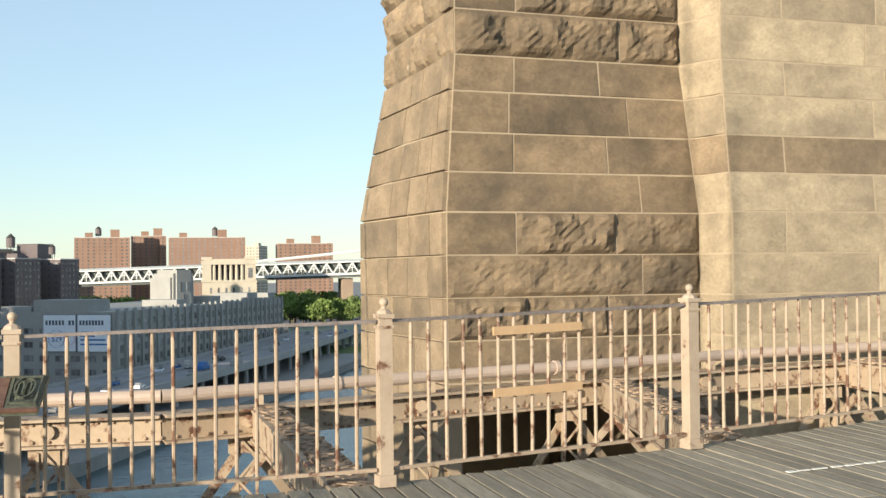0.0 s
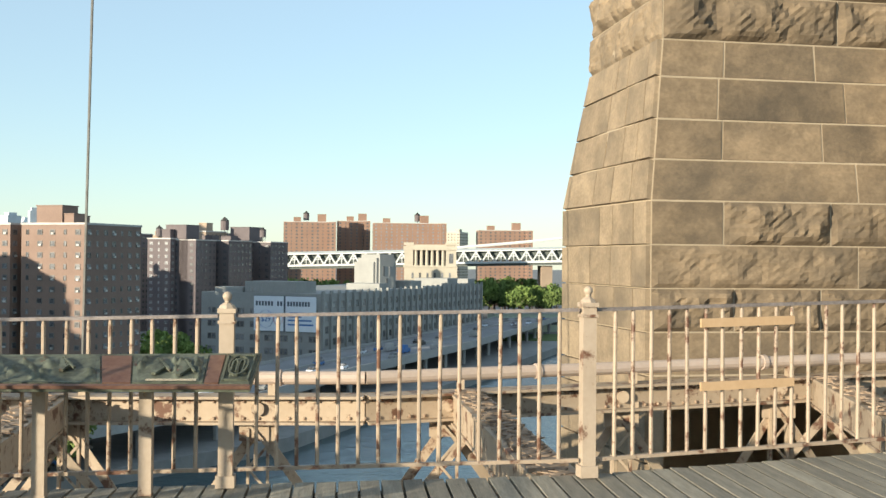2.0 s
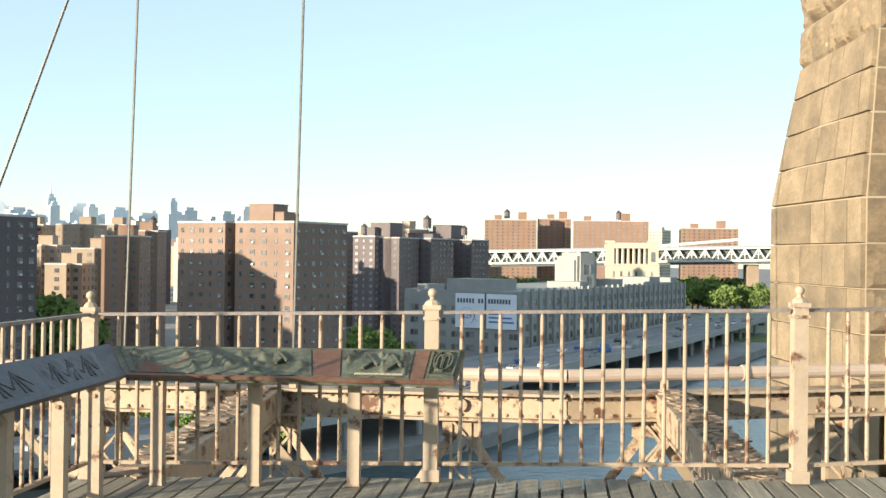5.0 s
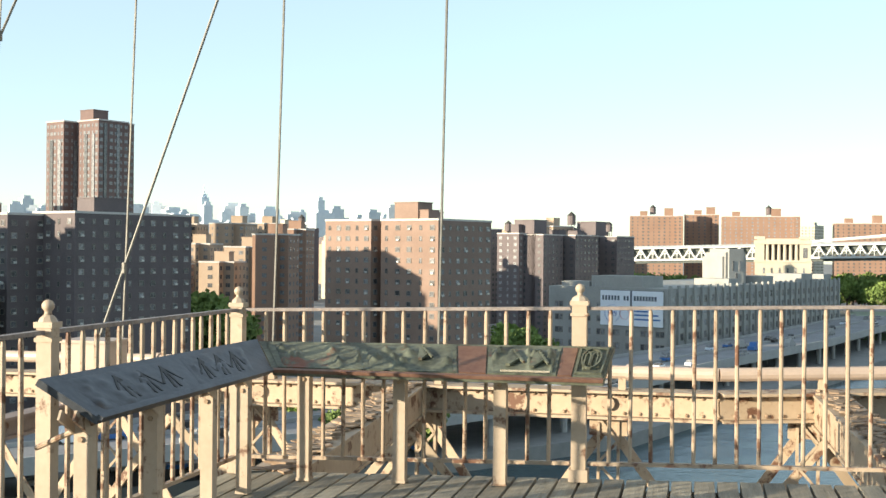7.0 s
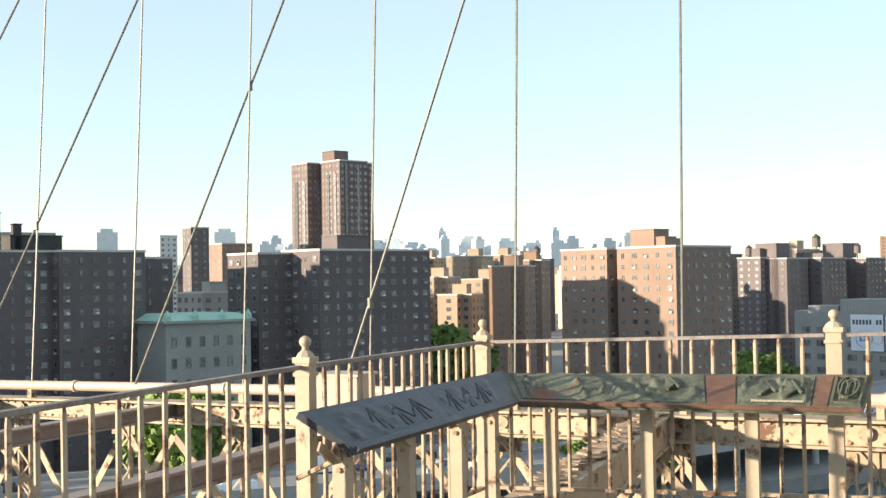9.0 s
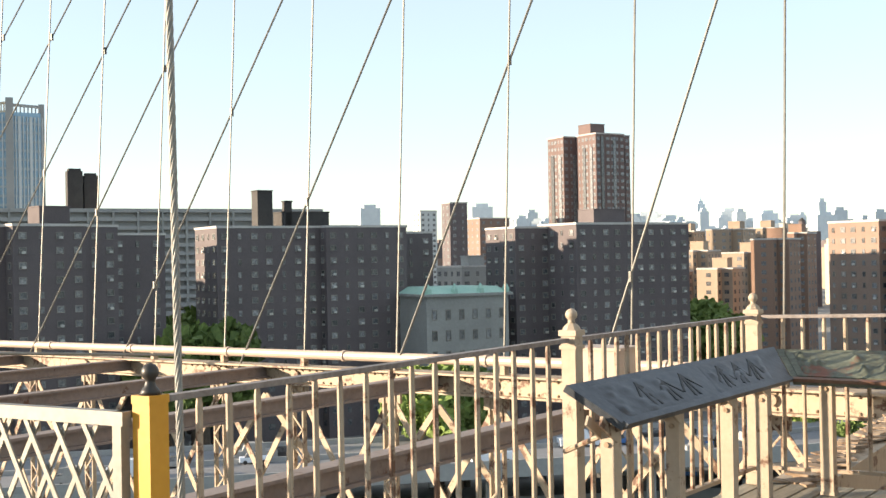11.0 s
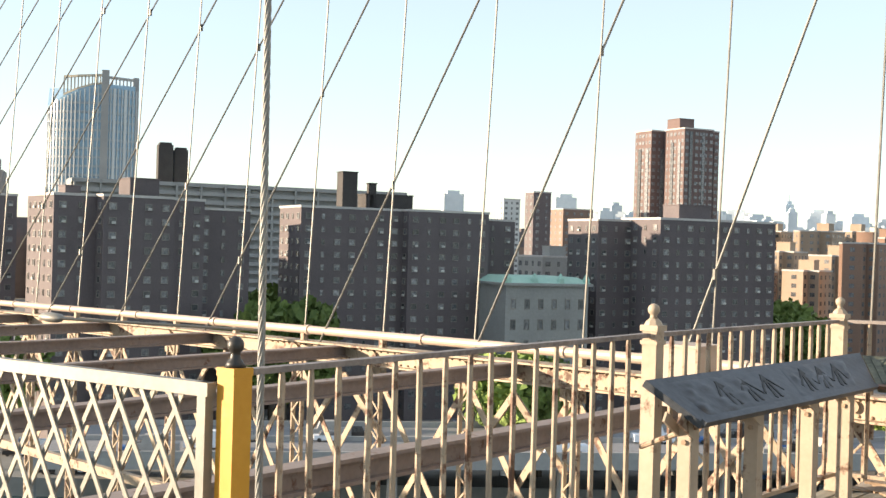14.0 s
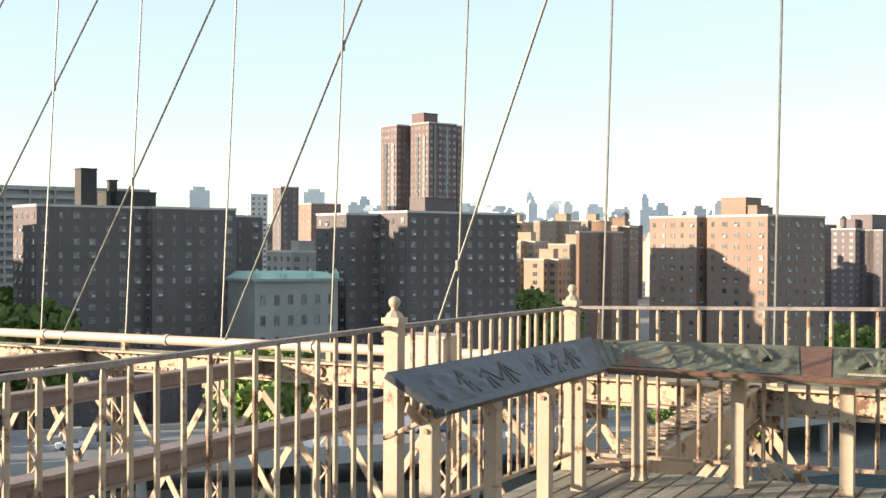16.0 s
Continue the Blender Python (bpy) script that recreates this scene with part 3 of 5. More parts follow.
def tower_stones():
    rnd = random.Random(21)
    seed = 100
    for face, mean in ((1, 1.25), (0, 0.85), (2, 2.0), (3, 1.35)):
        for ci in range(3, len(Z_STEP) - 1):
            z0, z1 = Z_STEP[ci], Z_STEP[ci + 1]
            A0, B0, B1, A1 = tower_corner(face, z0), tower_corner(face + 1, z0), tower_corner(face + 1, z1), tower_corner(face, z1)
            L = (B0 - A0).length
            if face == 0:
                cuts = [0, rnd.uniform(0.35, 0.5), rnd.uniform(0.6, 0.72), rnd.uniform(0.82, 0.9), 1]
            elif face == 1 and z0 in JOINTS:
                cuts = [0, *JOINTS[z0], 1]
            elif face == 3:
                first = 0.13 if ci % 2 else 0.33
                cuts = [0] + [first + 0.235 * k + rnd.uniform(-0.02, 0.02) for k in range(4) if first + 0.235 * k < 0.9] + [1]
            else:
                n = max(1, round(L / mean))
                cuts = [0] + [(k + rnd.uniform(-0.22, 0.22)) / n for k in range(1, n)] + [1]
            nrm = (B0 - A0).cross(A1 - A0).normalized()
            if nrm.y > 0.2:
                nrm = -nrm
            g = 0.010 / L
            rough = z0 in ROUGH and (face in (1,) or (face == 0 and z0 >= 4.6))
            if face == 1 and z1 <= SHADE_RECESS[3]:
                cuts = [SHADE_RECESS[1], 1]
            for u0, u1 in zip(cuts, cuts[1:]):
                e = Vector((0, 0, 0.009))
                a, b = A0.lerp(B0, u0 + g) + e, A0.lerp(B0, u1 - g) + e
                d, c = A1.lerp(B1, u0 + g) - e, A1.lerp(B1, u1 - g) - e
                seed += 1
                bms, centre = stone_mesh(a, b, c, d, nrm, rough and rnd.random() > 0.06, seed, 0.06 if face == 0 else 0.0, z0 >= 4.6)
                # granite tone by face carries part of the difference in sunlight
                ob = new("block", mesh_of(bms, "block", GRANITE if z0 == 2.93 and face > 1 else (GRANITE, GRANITE_SOOT_DIM, GRANITE_LIT, GRANITE_LIT)[face]))
                ob.parent = tower
                ob.location = centre


# ---- steel of the bridge outside the rail ----
def chord_y(x):
    return 12.85 + 0.132 * (1 - x) if x < 1 else 12.85 + 0.26 * (min(x, 9.0) - 1) + 0.1 * max(0.0, x - 9.0)


def chord_z(x):
    return 0.015 * x


def on_chord(x, z=0.0, dy=0.0):
    return Vector((x, chord_y(x) + dy, chord_z(x) + z))


CROSS = [11.0, 6.95, 2.0, -2.2, -5.75, -9.9, -13.9, -18.0, -22.1, -26.2, -30.3, -34.4]
XS = [-44, -34.4, -26.2, -18, -9.9, 1.0, 6.2, 9.0, 16.8]


def chord_tube(name, z, r, material, label, category):
    bm = bmesh.new()
    for a, b in zip(XS, XS[1:]):
        tube(bm, on_chord(a, z), on_chord(b, z), r, 12)
    for x in range(-42, 16, 3):
        tube(bm, on_chord(x, z), on_chord(x + 0.06, z), r * 1.25, 12)
    return whole(name, bm, material, label, category, smooth=False)


chord_tube("utility_pipe", 0.17, 0.075, PIPE_PAINT, "long buff painted pipe along the bridge truss", "pipe")
# brackets under the pipe
for x in [v * 2.15 - 2.2 for v in range(-15, 7)]:
    bm = bmesh.new()
    p = on_chord(x)
    box(bm, (p.x, p.y, p.z + 0.03), (0.08, 0.12, 0.16))
    whole("pipe_bracket", bm, BEAM_PAINT, "small rusty bracket under the pipe", "bracket", "pipe brackets")


def riveted_chord():
    t = thing("truss_chord", (0, 0, 0), "rusty buff riveted steel chord of the bridge truss", "beam")
    for a, b in zip(XS, XS[1:]):
        bm = bmesh.new()
        bar(bm, on_chord(a, -0.18), on_chord(b, -0.18), 0.10, 0.27)
        part("web", bm, BEAM_PAINT, t)
        bm = bmesh.new()
        bar(bm, on_chord(a, -0.035), on_chord(b, -0.035), 0.42, 0.03)
        part("top_plate", bm, BEAM_PAINT, t)
        bm = bmesh.new()
        bar(bm, on_chord(a, -0.325), on_chord(b, -0.325), 0.36, 0.03)
        part("bottom_plate", bm, BEAM_PAINT, t)
    bm = bmesh.new()
    x = -16.0
    while x < 16:
        for z in (-0.09, -0.28):
            p = on_chord(x, z, -0.055)
            lathe(bm, [(0.022, 0), (0.02, 0.012), (0.008, 0.02)], (0, 0, 0), 6)
            for v in list(bm.verts)[-18:]:
                v.co = Vector((p.x + v.co.x, p.y - v.co.z, p.z + v.co.y))
        x += 0.17
    tagged(part("rivets", bm, RUSTY, t), kind="stuff")
    for x in [v * 2.15 - 0.2 for v in range(-9, 6)]:
        bm = bmesh.new()
        p = on_chord(x, -0.17, -0.06)
        tube(bm, p, p + Vector((0, -0.05, 0)), 0.075, 12)
        part("pin", bm, BEAM_PAINT, t)


riveted_chord()


def lattice_post(bm, p, q, w):
    """Two flats with zigzag lacing."""
    p, q = Vector(p), Vector(q)
    for s in (-1, 1):
        off = Vector((s * w / 2, 0, 0))
        bar(bm, p + off, q + off, 0.03, 0.09)
    n = max(2, int((q - p).length / (w * 1.1)))
    for k in range(n):
        a, b = p.lerp(q, k / n), p.lerp(q, (k + 1) / n)
        sg = 1 if k % 2 else -1
        bar(bm, a + Vector((sg * w / 2, -0.05, 0)), b + Vector((-sg * w / 2, -0.05, 0)), 0.01, 0.03)


def truss_web():
    xs = [v * 2.15 - 0.2 for v in range(-17, 7)]
    for k, x in enumerate(xs):
        t = thing("truss_post", tuple(on_chord(x, -0.34)), "buff laced steel upright under the truss chord", "truss post", "truss posts")
        bm = bmesh.new()
        lattice_post(bm, (0, 0, -5.0), (0, 0, 0), 0.22)
        part("laced_upright", bm, BEAM_PAINT, t)
        bm = bmesh.new()
        box(bm, (0, 0, -0.05), (0.42, 0.05, 0.3))
        part("gusset", bm, BEAM_PAINT, t)
    for x0, x1 in zip(xs, xs[1:]):
        for s, (a, b) in enumerate(((x0, x1), (x1, x0))):
            bm = bmesh.new()
            bar(bm, on_chord(a, -0.4, 0.09 * s), on_chord(b, -3.4, 0.09 * s), 0.02, 0.11)
            whole("truss_brace", bm, BEAM_PAINT, "buff flat steel diagonal brace of the truss", "brace", "truss braces")
    for z, w in ((-3.4, 0.16), (-5.2, 0.3)):
        t = thing("truss_stringer", (0, 0, 0), "buff lower chord of the bridge truss", "beam")
        for a, b in zip(XS, XS[1:]):
            bm = bmesh.new()
            bar(bm, on_chord(a, z), on_chord(b, z), w, 0.2)
            part("length", bm, BEAM_PAINT, t)


truss_web()


def deck_edge(x):
    """y of the promenade's outer edge."""
    if x < -2.5:
        return 0.0
    pts = (P2, P3, P4, P5, P6, P7)
    for a, b in zip(pts, pts[1:]):
        if x <= b[0]:
            return a[1] + (b[1] - a[1]) * (x - a[0]) / (b[0] - a[0]) + 0.12
    return P7[1] + 0.3 * (x - P7[0]) + 0.12


def cross_beam(x, rough, turn=0.0, x0=None):
    """An I-beam from under the promenade to the truss, with scale and clutter on its top."""
    y0, y1 = (5.2 if x > -2.5 else -4.0), chord_y(x) - 0.05
    z = chord_z(x) - 0.03
    t = thing("cross_beam", (x if x0 is None else x0, y0, z), "buff riveted cross beam with flaking rust along its top", "beam", "cross beams of the bridge", turn)
    L = y1 - y0
    # beams further left take the duller paint that imitates their shade
    paint = BEAM_PAINT if rough else SHADE_BUFF
    w = 0.38 if rough else 0.2
    dp = 0.30 if rough else 0.15
    bm = bmesh.new()
    box(bm, (0, L / 2, -0.035 - dp / 2), (w * 0.88 if rough else 0.05, L, dp))
    part("web", bm, paint, t)
    for zz, nm in ((-0.02, "top_flange"), (-0.05 - dp, "bottom_flange")):
        bm = bmesh.new()
        box(bm, (0, L / 2, zz), (w, L, 0.03))
        part(nm, bm, paint, t)
    if rough:
        rnd = random.Random(int(x * 10))
        bm = bmesh.new()
        y = max(0.0, deck_edge(x) - y0)
        while y < L:
            for _ in range(2):
                cx = rnd.uniform(-0.1, 0.1)
                m = pose(cx, y + rnd.uniform(-0.03, 0.03), 0.002 + rnd.uniform(0, 0.02), rnd.uniform(-6, 6), rnd.uniform(-6, 6), rnd.uniform(-70, 70))
                box(bm, (0, 0, 0.01), (rnd.uniform(0.08, 0.24), rnd.uniform(0.04, 0.12), rnd.uniform(0.008, 0.025)), m)
            y += rnd.uniform(0.05, 0.1)
        tagged(part("rust_scale", bm, RUSTY, t, "layered brown rust scale and debris"), kind="stuff")
    if x > 4:
        for k in range(22):
            bm = bmesh.new()
            box(bm, (-w * 0.47, L * 0.33 + k * 0.1, -0.035 - dp / 2), (0.035, 0.045, dp))
            part("stiffener", bm, BEAM_PAINT, t)
    bm = bmesh.new()
    for s in (-1, 1):
        bar(bm, (0, L, -0.5), (s * 0.9, L + 0.1, -1.6), 0.05, 0.1)
    part("knee_brace", bm, BEAM_PAINT, t)


SKEW = {2.0: (1.3, 2.35), -2.2: (3.7, -2.02), 6.95: (-12.0, 4.93)}
for x in CROSS:
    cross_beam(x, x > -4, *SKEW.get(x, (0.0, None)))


def rope(p, q, r, label, name="suspender_rope", n=6):
    bm = bmesh.new()
    tube(bm, p, q, r, n)
    return whole(name, bm, ROPE, label, "cable", "thin cables")


SUSP = [-2.22 - 2.15 * k for k in range(-1, 22)]
for x in SUSP[1:]:
    p = on_chord(x, -0.3, 0.0)
    rope(p, p + Vector((0.004 * 22, 0.058 * 22, 22.0)), 0.016, "grey vertical suspender cable of the bridge")
APEX = Vector((4.4, 15.0, 32.5))
for k in range(1, 13):
    x = (0, -6.95, -10.7, -14.43, -18.05, -21.5, -24.75, -28.1, -31.2, -34.1, -36.9, -40.0, -42.9)[k]
    foot = Vector((x, chord_y(x) - 0.05, 0.0))
    p = foot - (APEX - foot) * 0.012
    rope(p, APEX, 0.018, "grey diagonal stay cable running up to the tower", "stay_cable")
    # clamps where stay and suspender cross
    for sx in SUSP:
        lo = 0.3
        for _ in range(6):
            zc = p.z + (APEX.z - p.z) * lo
            lo = (sx + 0.004 * (zc + 0.3) - p.x) / (APEX.x - p.x)
        if 0.02 < lo < 0.75:
            c = p.lerp(APEX, lo)
            if c.z < 14 and k < 9:
                bm = bmesh.new()
                tube(bm, c - Vector((0, 0, 0.07)), c + Vector((0, 0, 0.07)), 0.032, 6)
                whole("cable_clamp", bm, ROPE, "small grey clamp tying crossing cables", "clamp", "cable clamps")


def twisted_rope(x, y, z0, z1, r, lean, label):
    """Thick wire rope of six helical strands."""
    t = thing("thick_wire_rope", (x, y, z0), label, "cable", "thick ropes")
    for s in range(6):
        bm = bmesh.new()
        n, prev = int((z1 - z0) / 0.06), None
        rings = []
        for k in range(n + 1):
            z = (z1 - z0) * k / n
            a = z * 2 * math.pi / 0.42 + s * math.pi / 3
            c = Vector((lean[0] * z + r * 0.62 * math.cos(a), lean[1] * z + r * 0.62 * math.sin(a), z))
            rings.append([bm.verts.new(c + Vector((r * 0.42 * math.cos(b), r * 0.42 * math.sin(b), 0))) for b in (0, 1.257, 2.513, 3.77, 5.027)])
        for a, b in zip(rings, rings[1:]):
            for k in range(5):
                bm.faces.new((a[k], a[(k + 1) % 5], b[(k + 1) % 5], b[k]))
        part("strand", bm, ROPE_PALE, t, smooth=True)


twisted_rope(-4.295, 3.90, -1.6, 7.0, 0.022, (-0.013, 0.0), "thick twisted grey wire rope beside the yellow post")
twisted_rope(-6.186, 3.30, -1.6, 9.0, 0.023, (-0.008, 0.0), "thick twisted grey wire rope beyond the lattice fence")


# odds and ends on the steelwork
bm = bmesh.new()
box(bm, (-5.45, 11.1, 0.20), (0.52, 0.45, 0.64))
box(bm, (-5.45, 11.1, 0.53), (0.58, 0.5, 0.03))
bmesh.ops.bevel(bm, geom=bm.edges[:], offset=0.012, segments=1)
whole("equipment_box", bm, PIPE_PAINT, "plain buff metal equipment box on the steelwork", "box")
lamp = thing("street_lamp", (-16.85, 10.9, 0.17), "white street lamp head on a thin arm above the roadway", "lamp")
bm = bmesh.new()
lathe(bm, [(0.02, -0.32), (0.10, -0.26), (0.14, -0.05), (0.13, 0.15), (0.05, 0.28), (0.02, 0.30)], (0, 0, 0), 10)
for v in bm.verts:
    v.co = Vector((v.co.z, v.co.y, v.co.x * 0.6))
part("head", bm, GALV, lamp, smooth=True)
bm = bmesh.new()
tube(bm, (0.25, 0, 0), (0.9, 3.9, -0.3), 0.03, 6)
part("arm", bm, GALV, lamp)

road = thing("bridge_roadway", (0, 0, 0), "grey roadway of the bridge below the promenade", "road")
for y0, y1 in ((1.0, 12.4), (-14.0, -1.0)):
    bm = bmesh.new()
    box(bm, (-22, (y0 + y1) / 2, -6.2), (76, y1 - y0, 0.3))
    part("roadway", bm, BRIDGE_ASPHALT, road)
    for yy in (y0 + 0.15, y1 - 0.15):
        bm = bmesh.new()
        box(bm, (-22, yy, -5.7), (76, 0.25, 0.7))
        part("kerb_rail", bm, BEAM_PAINT, road)
for k in range(3):
    bm = bmesh.new()
    box(bm, (-22, 6.7 + 0.0 * k, -5.0 - 0.35 * k), (76, 0.06, 0.08))
    part("guard_wire", bm, BEAM_PAINT, road)


# ---- the city ----
def window_mesh(w, h, name="window", cooler=False):
    """A window: pale frame and sill round a dark pane set back, facing -y."""
    bm = bmesh.new()
    f = 0.10 * w
    outer = [(-w / 2, -h / 2), (w / 2, -h / 2), (w / 2, h / 2), (-w / 2, h / 2)]
    inner = [(x - math.copysign(f, x), z - math.copysign(f, z)) for x, z in outer]
    r0 = [bm.verts.new((x, 0.03, z)) for x, z in outer]
    r1 = [bm.verts.new((x, -0.10 - (0.06 if z < 0 else 0), z)) for x, z in outer]
    r2 = [bm.verts.new((x, -0.10, z)) for x, z in inner]
    r3 = [bm.verts.new((x, -0.02, z)) for x, z in inner]
    for a, b in ((r0, r1), (r1, r2), (r2, r3)):
        for k in range(4):
            bm.faces.new((a[k], a[(k + 1) % 4], b[(k + 1) % 4], b[k])).material_index = 1
    bm.faces.new(r3).material_index = 0
    if cooler:
        n0 = len(bm.faces)
        box(bm, (w * 0.1, -0.22, -h * 0.24), (w * 0.5, 0.36, h * 0.34))
        bm.faces.ensure_lookup_table()
        for f in bm.faces[n0:]:
            f.material_index = 2
    me = mesh_of(bm, name, PANE)
    me.materials.append(FRAME_W)
    me.materials.append(COOLER)
    return me


WIN_A = window_mesh(1.5, 1.35)
WIN_B = window_mesh(0.8, 1.25)
WIN_C = window_mesh(1.5, 1.35, cooler=True)


def inside(x, y, boxes, skip):
    return any(b is not skip and b[0] - 0.2 < x < b[1] + 0.2 and b[2] - 0.2 < y < b[3] + 0.2 for b in boxes)


def apartment(x, y, rz, ztop, boxes, material, label, storey=2.75, pitch=3.1, single=True, tops=(), group="brick apartment towers", name="apartment_building"):
    """A block of flats: joined wings with a coping, bulkheads on the roof, and rows of windows on every side.
    boxes: (x0, x1, y0, y1[, drop]) in the local frame; tops: (x0, x1, y0, y1, height)."""
    t = thing(name, (x, y, LAND_Z), label, "building", group, rz)
    H = ztop - LAND_Z
    for b in boxes:
        h = H - (b[4] if len(b) > 4 else 0)
        bm = bmesh.new()
        box(bm, ((b[0] + b[1]) / 2, (b[2] + b[3]) / 2, h / 2), (b[1] - b[0], b[3] - b[2], h))
        part("wing", bm, material, t)
        bm = bmesh.new()
        box(bm, ((b[0] + b[1]) / 2, (b[2] + b[3]) / 2, h + 0.25), (b[1] - b[0] + 0.3, b[3] - b[2] + 0.3, 0.5))
        part("coping", bm, ROOF, t)
    for x0, x1, y0, y1, h, *dark in tops:
        bm = bmesh.new()
        box(bm, ((x0 + x1) / 2, (y0 + y1) / 2, H + h / 2), (x1 - x0, y1 - y0, h))
        box(bm, ((x0 + x1) / 2, (y0 + y1) / 2, H + h + 0.1), (x1 - x0 + 0.3, y1 - y0 + 0.3, 0.25))
        part("rooftop_bulkhead", bm, DARKWALL if dark else material, t)
    rest = bmesh.new()
    rnd = random.Random(int(abs(x * 7 + y)))
    for b in boxes:
        h = H - (b[4] if len(b) > 4 else 0)
        for side in range(4):
            x0, x1, y0, y1 = b[:4]
            L = x1 - x0 if side in (0, 2) else y1 - y0
            n = max(1, int(L / pitch))
            for k in range(n):
                s = (k + 0.5) / n
                if side == 0:
                    px_, py_, a = x0 + (x1 - x0) * s, y0, 0
                elif side == 1:
                    px_, py_, a = x0, y0 + (y1 - y0) * s, -90
                elif side == 2:
                    px_, py_, a = x0 + (x1 - x0) * s, y1, 180
                else:
                    px_, py_, a = x1, y0 + (y1 - y0) * s, 90
                if inside(px_, py_, boxes, b):
                    continue
                small = (k % 3 == 1)
                fl = int(h / storey)
                for j in range(fl):
                    z = h - 1.75 - j * storey
                    if z < 2:
                        break
                    m = pose(px_, py_, z, 0, 0, a)
                    if single and side in (0, 1) and j < 12:
                        w = new("window", WIN_B if small else WIN_C if rnd.random() < 0.4 else WIN_A)
                        w.parent = t
                        w.matrix_basis = m
                    else:
                        box(rest, (0, -0.03, 0), (0.8 if small else 1.5, 0.12, 1.3), m)
    if len(rest.verts):
        tagged(part("window_grid", rest, PANE, t), kind="stuff")
    return t


BROWN = "brown brick apartment tower with rows of small windows"
RED = "red-brown brick apartment tower partly in shade"
apartment(-196.0, 129.6, 74, 9.2, [(0, 30, 0, 16), (8, 22, -4, 30), (30, 42, 4, 22, 1.5)], BRICK_BROWN, BROWN, tops=((16, 22, 4, 10, 4.0), (4, 7, 6, 10, 2)))
apartment(-262.0, 118.0, 74, 10.5, [(0, 40, 0, 18), (8, 24, -4, 30)], BRICK_BROWN, BROWN, tops=((22, 32, 3, 13, 6.5), (2, 8, 4, 10, 3)))
apartment(-185.8, 183.3, 65, 9.2, [(0, 27, 0, 14), (24, 44, -3, 12), (10, 22, 6, 30), (44, 56, 6, 22, 1.2)], BRICK_BROWN, BROWN, tops=((10.5, 14, 3, 6.5, 8.2, 1), (17, 28, 4, 10, 3.6, 1), (17.5, 19, 4, 6, 6, 1)))
apartment(-130.9, 240.7, 65, 9.0, [(0, 33, 0, 15), (-9, 4, 11.3, 24, 0.5), (10, 24, 8, 34)], BRICK_BROWN, RED, tops=((8, 17, 4, 10, 3.6),))
apartment(-61.6, 292.7, 65, 9.0, [(0, 23, 0, 18.3), (4, 18, 12, 24), (-1, 16, 20.8, 36.5)], BRICK_RED, RED, tops=((2, 8, 8, 15.5, 4.6), (2.5, 7, 5, 8, 2.6), (9, 14, 9, 14, 2.4)))
# darker group towards the river and stepped brown blocks beyond
apartment(-66.5, 515.0, 65, 8.5, [(0, 78, 0, 18), (18, 38, -9, 2), (55, 72, -9, 2), (0, 16, -4, 4)], BRICK_BROWN, "dark brown brick block with turrets on its roof", single=False, tops=((2, 12, 2, 12, 6.5), (55, 67, 2, 12, 7.0), (24, 30, 3, 8, 2.5), (40, 46, 3, 8, 2.5)))
rnd = random.Random(5)
for k, (b, d, zt, wd) in enumerate([(19.0, 390, 6.0, 12), (20.3, 420, 2, 13), (21.5, 400, -3, 12), (22.6, 440, 3, 13), (24.0, 420, -4, 14), (21.0, 520, 12, 16), (23.2, 540, 12, 14), (24.6, 560, 9, 16), (18.2, 470, 9, 12), (19.6, 560, 13, 14)]):
    apartment(0.7 - d * math.sin(radians(b)), -0.75 + d * math.cos(radians(b)), 92, zt, [(0, wd, 0, wd), (-4, 3, wd * 0.3, wd * 0.8)], BRICK_TAN if k % 4 else BRICK_ORANGE,
              "tan brick stepped apartment block lit by low sun", single=False, tops=((wd * 0.3, wd * 0.7, 3, 8, 3.5),), group="stepped brick blocks")
for b, d, zt, wd in [(8.2, 520, 9, 14), (6.6, 560, 13, 18), (5.0, 600, 10, 16), (9.8, 640, 13, 16), (11.5, 700, 14, 18), (13.3, 680, 13, 14)]:
    apartment(0.7 - d * math.sin(radians(b)), -0.75 + d * math.cos(radians(b)), 65, zt, [(0, wd, 0, wd * 0.8)], BRICK_TAN if b < 8 else BRICK_BROWN, "brick city block with a flat roof", single=False, tops=((wd * 0.2, wd * 0.5, 2, 6, 4),), group="city blocks")
for b, d, zt, wd, mt in ((5.7, 640, 11.0, 22, BRICK_BROWN), (7.0, 720, 17, 14, LIMESTONE), (19.3, 760, 17, 22, LIMESTONE), (-5.2, 1150, 27, 24, LIMESTONE), (34.0, 330, -0.5, 17, GREYWALL)):
    apartment(0.7 - d * math.sin(radians(b)), -0.75 + d * math.cos(radians(b)), 65, zt, [(0, wd, 0, wd * 0.8)], mt, "pale stone city building among brick blocks" if mt is not BRICK_BROWN else "dark brick building with a roof tank", single=False, tops=((wd * 0.2, wd * 0.5, 2, 6, 3),), group="pale city buildings")


for b, d, zt, wd, mt, lb in ((33.1, 520, 19.0, 15, BRICK_RED, "low red brick block behind the towers"), (34.5, 480, 24.0, 8, BRICK_BROWN, "slim dark red-brown brick tower"), (35.9, 640, 27.5, 10, BRIDGE_STEEL, "pale green glass office block behind the roofs")):
    apartment(0.7 - d * math.sin(radians(b)), -0.75 + d * math.cos(radians(b)), 65, zt, [(0, wd, 0, wd * 0.8)], mt, lb, single=False, group="slim towers")


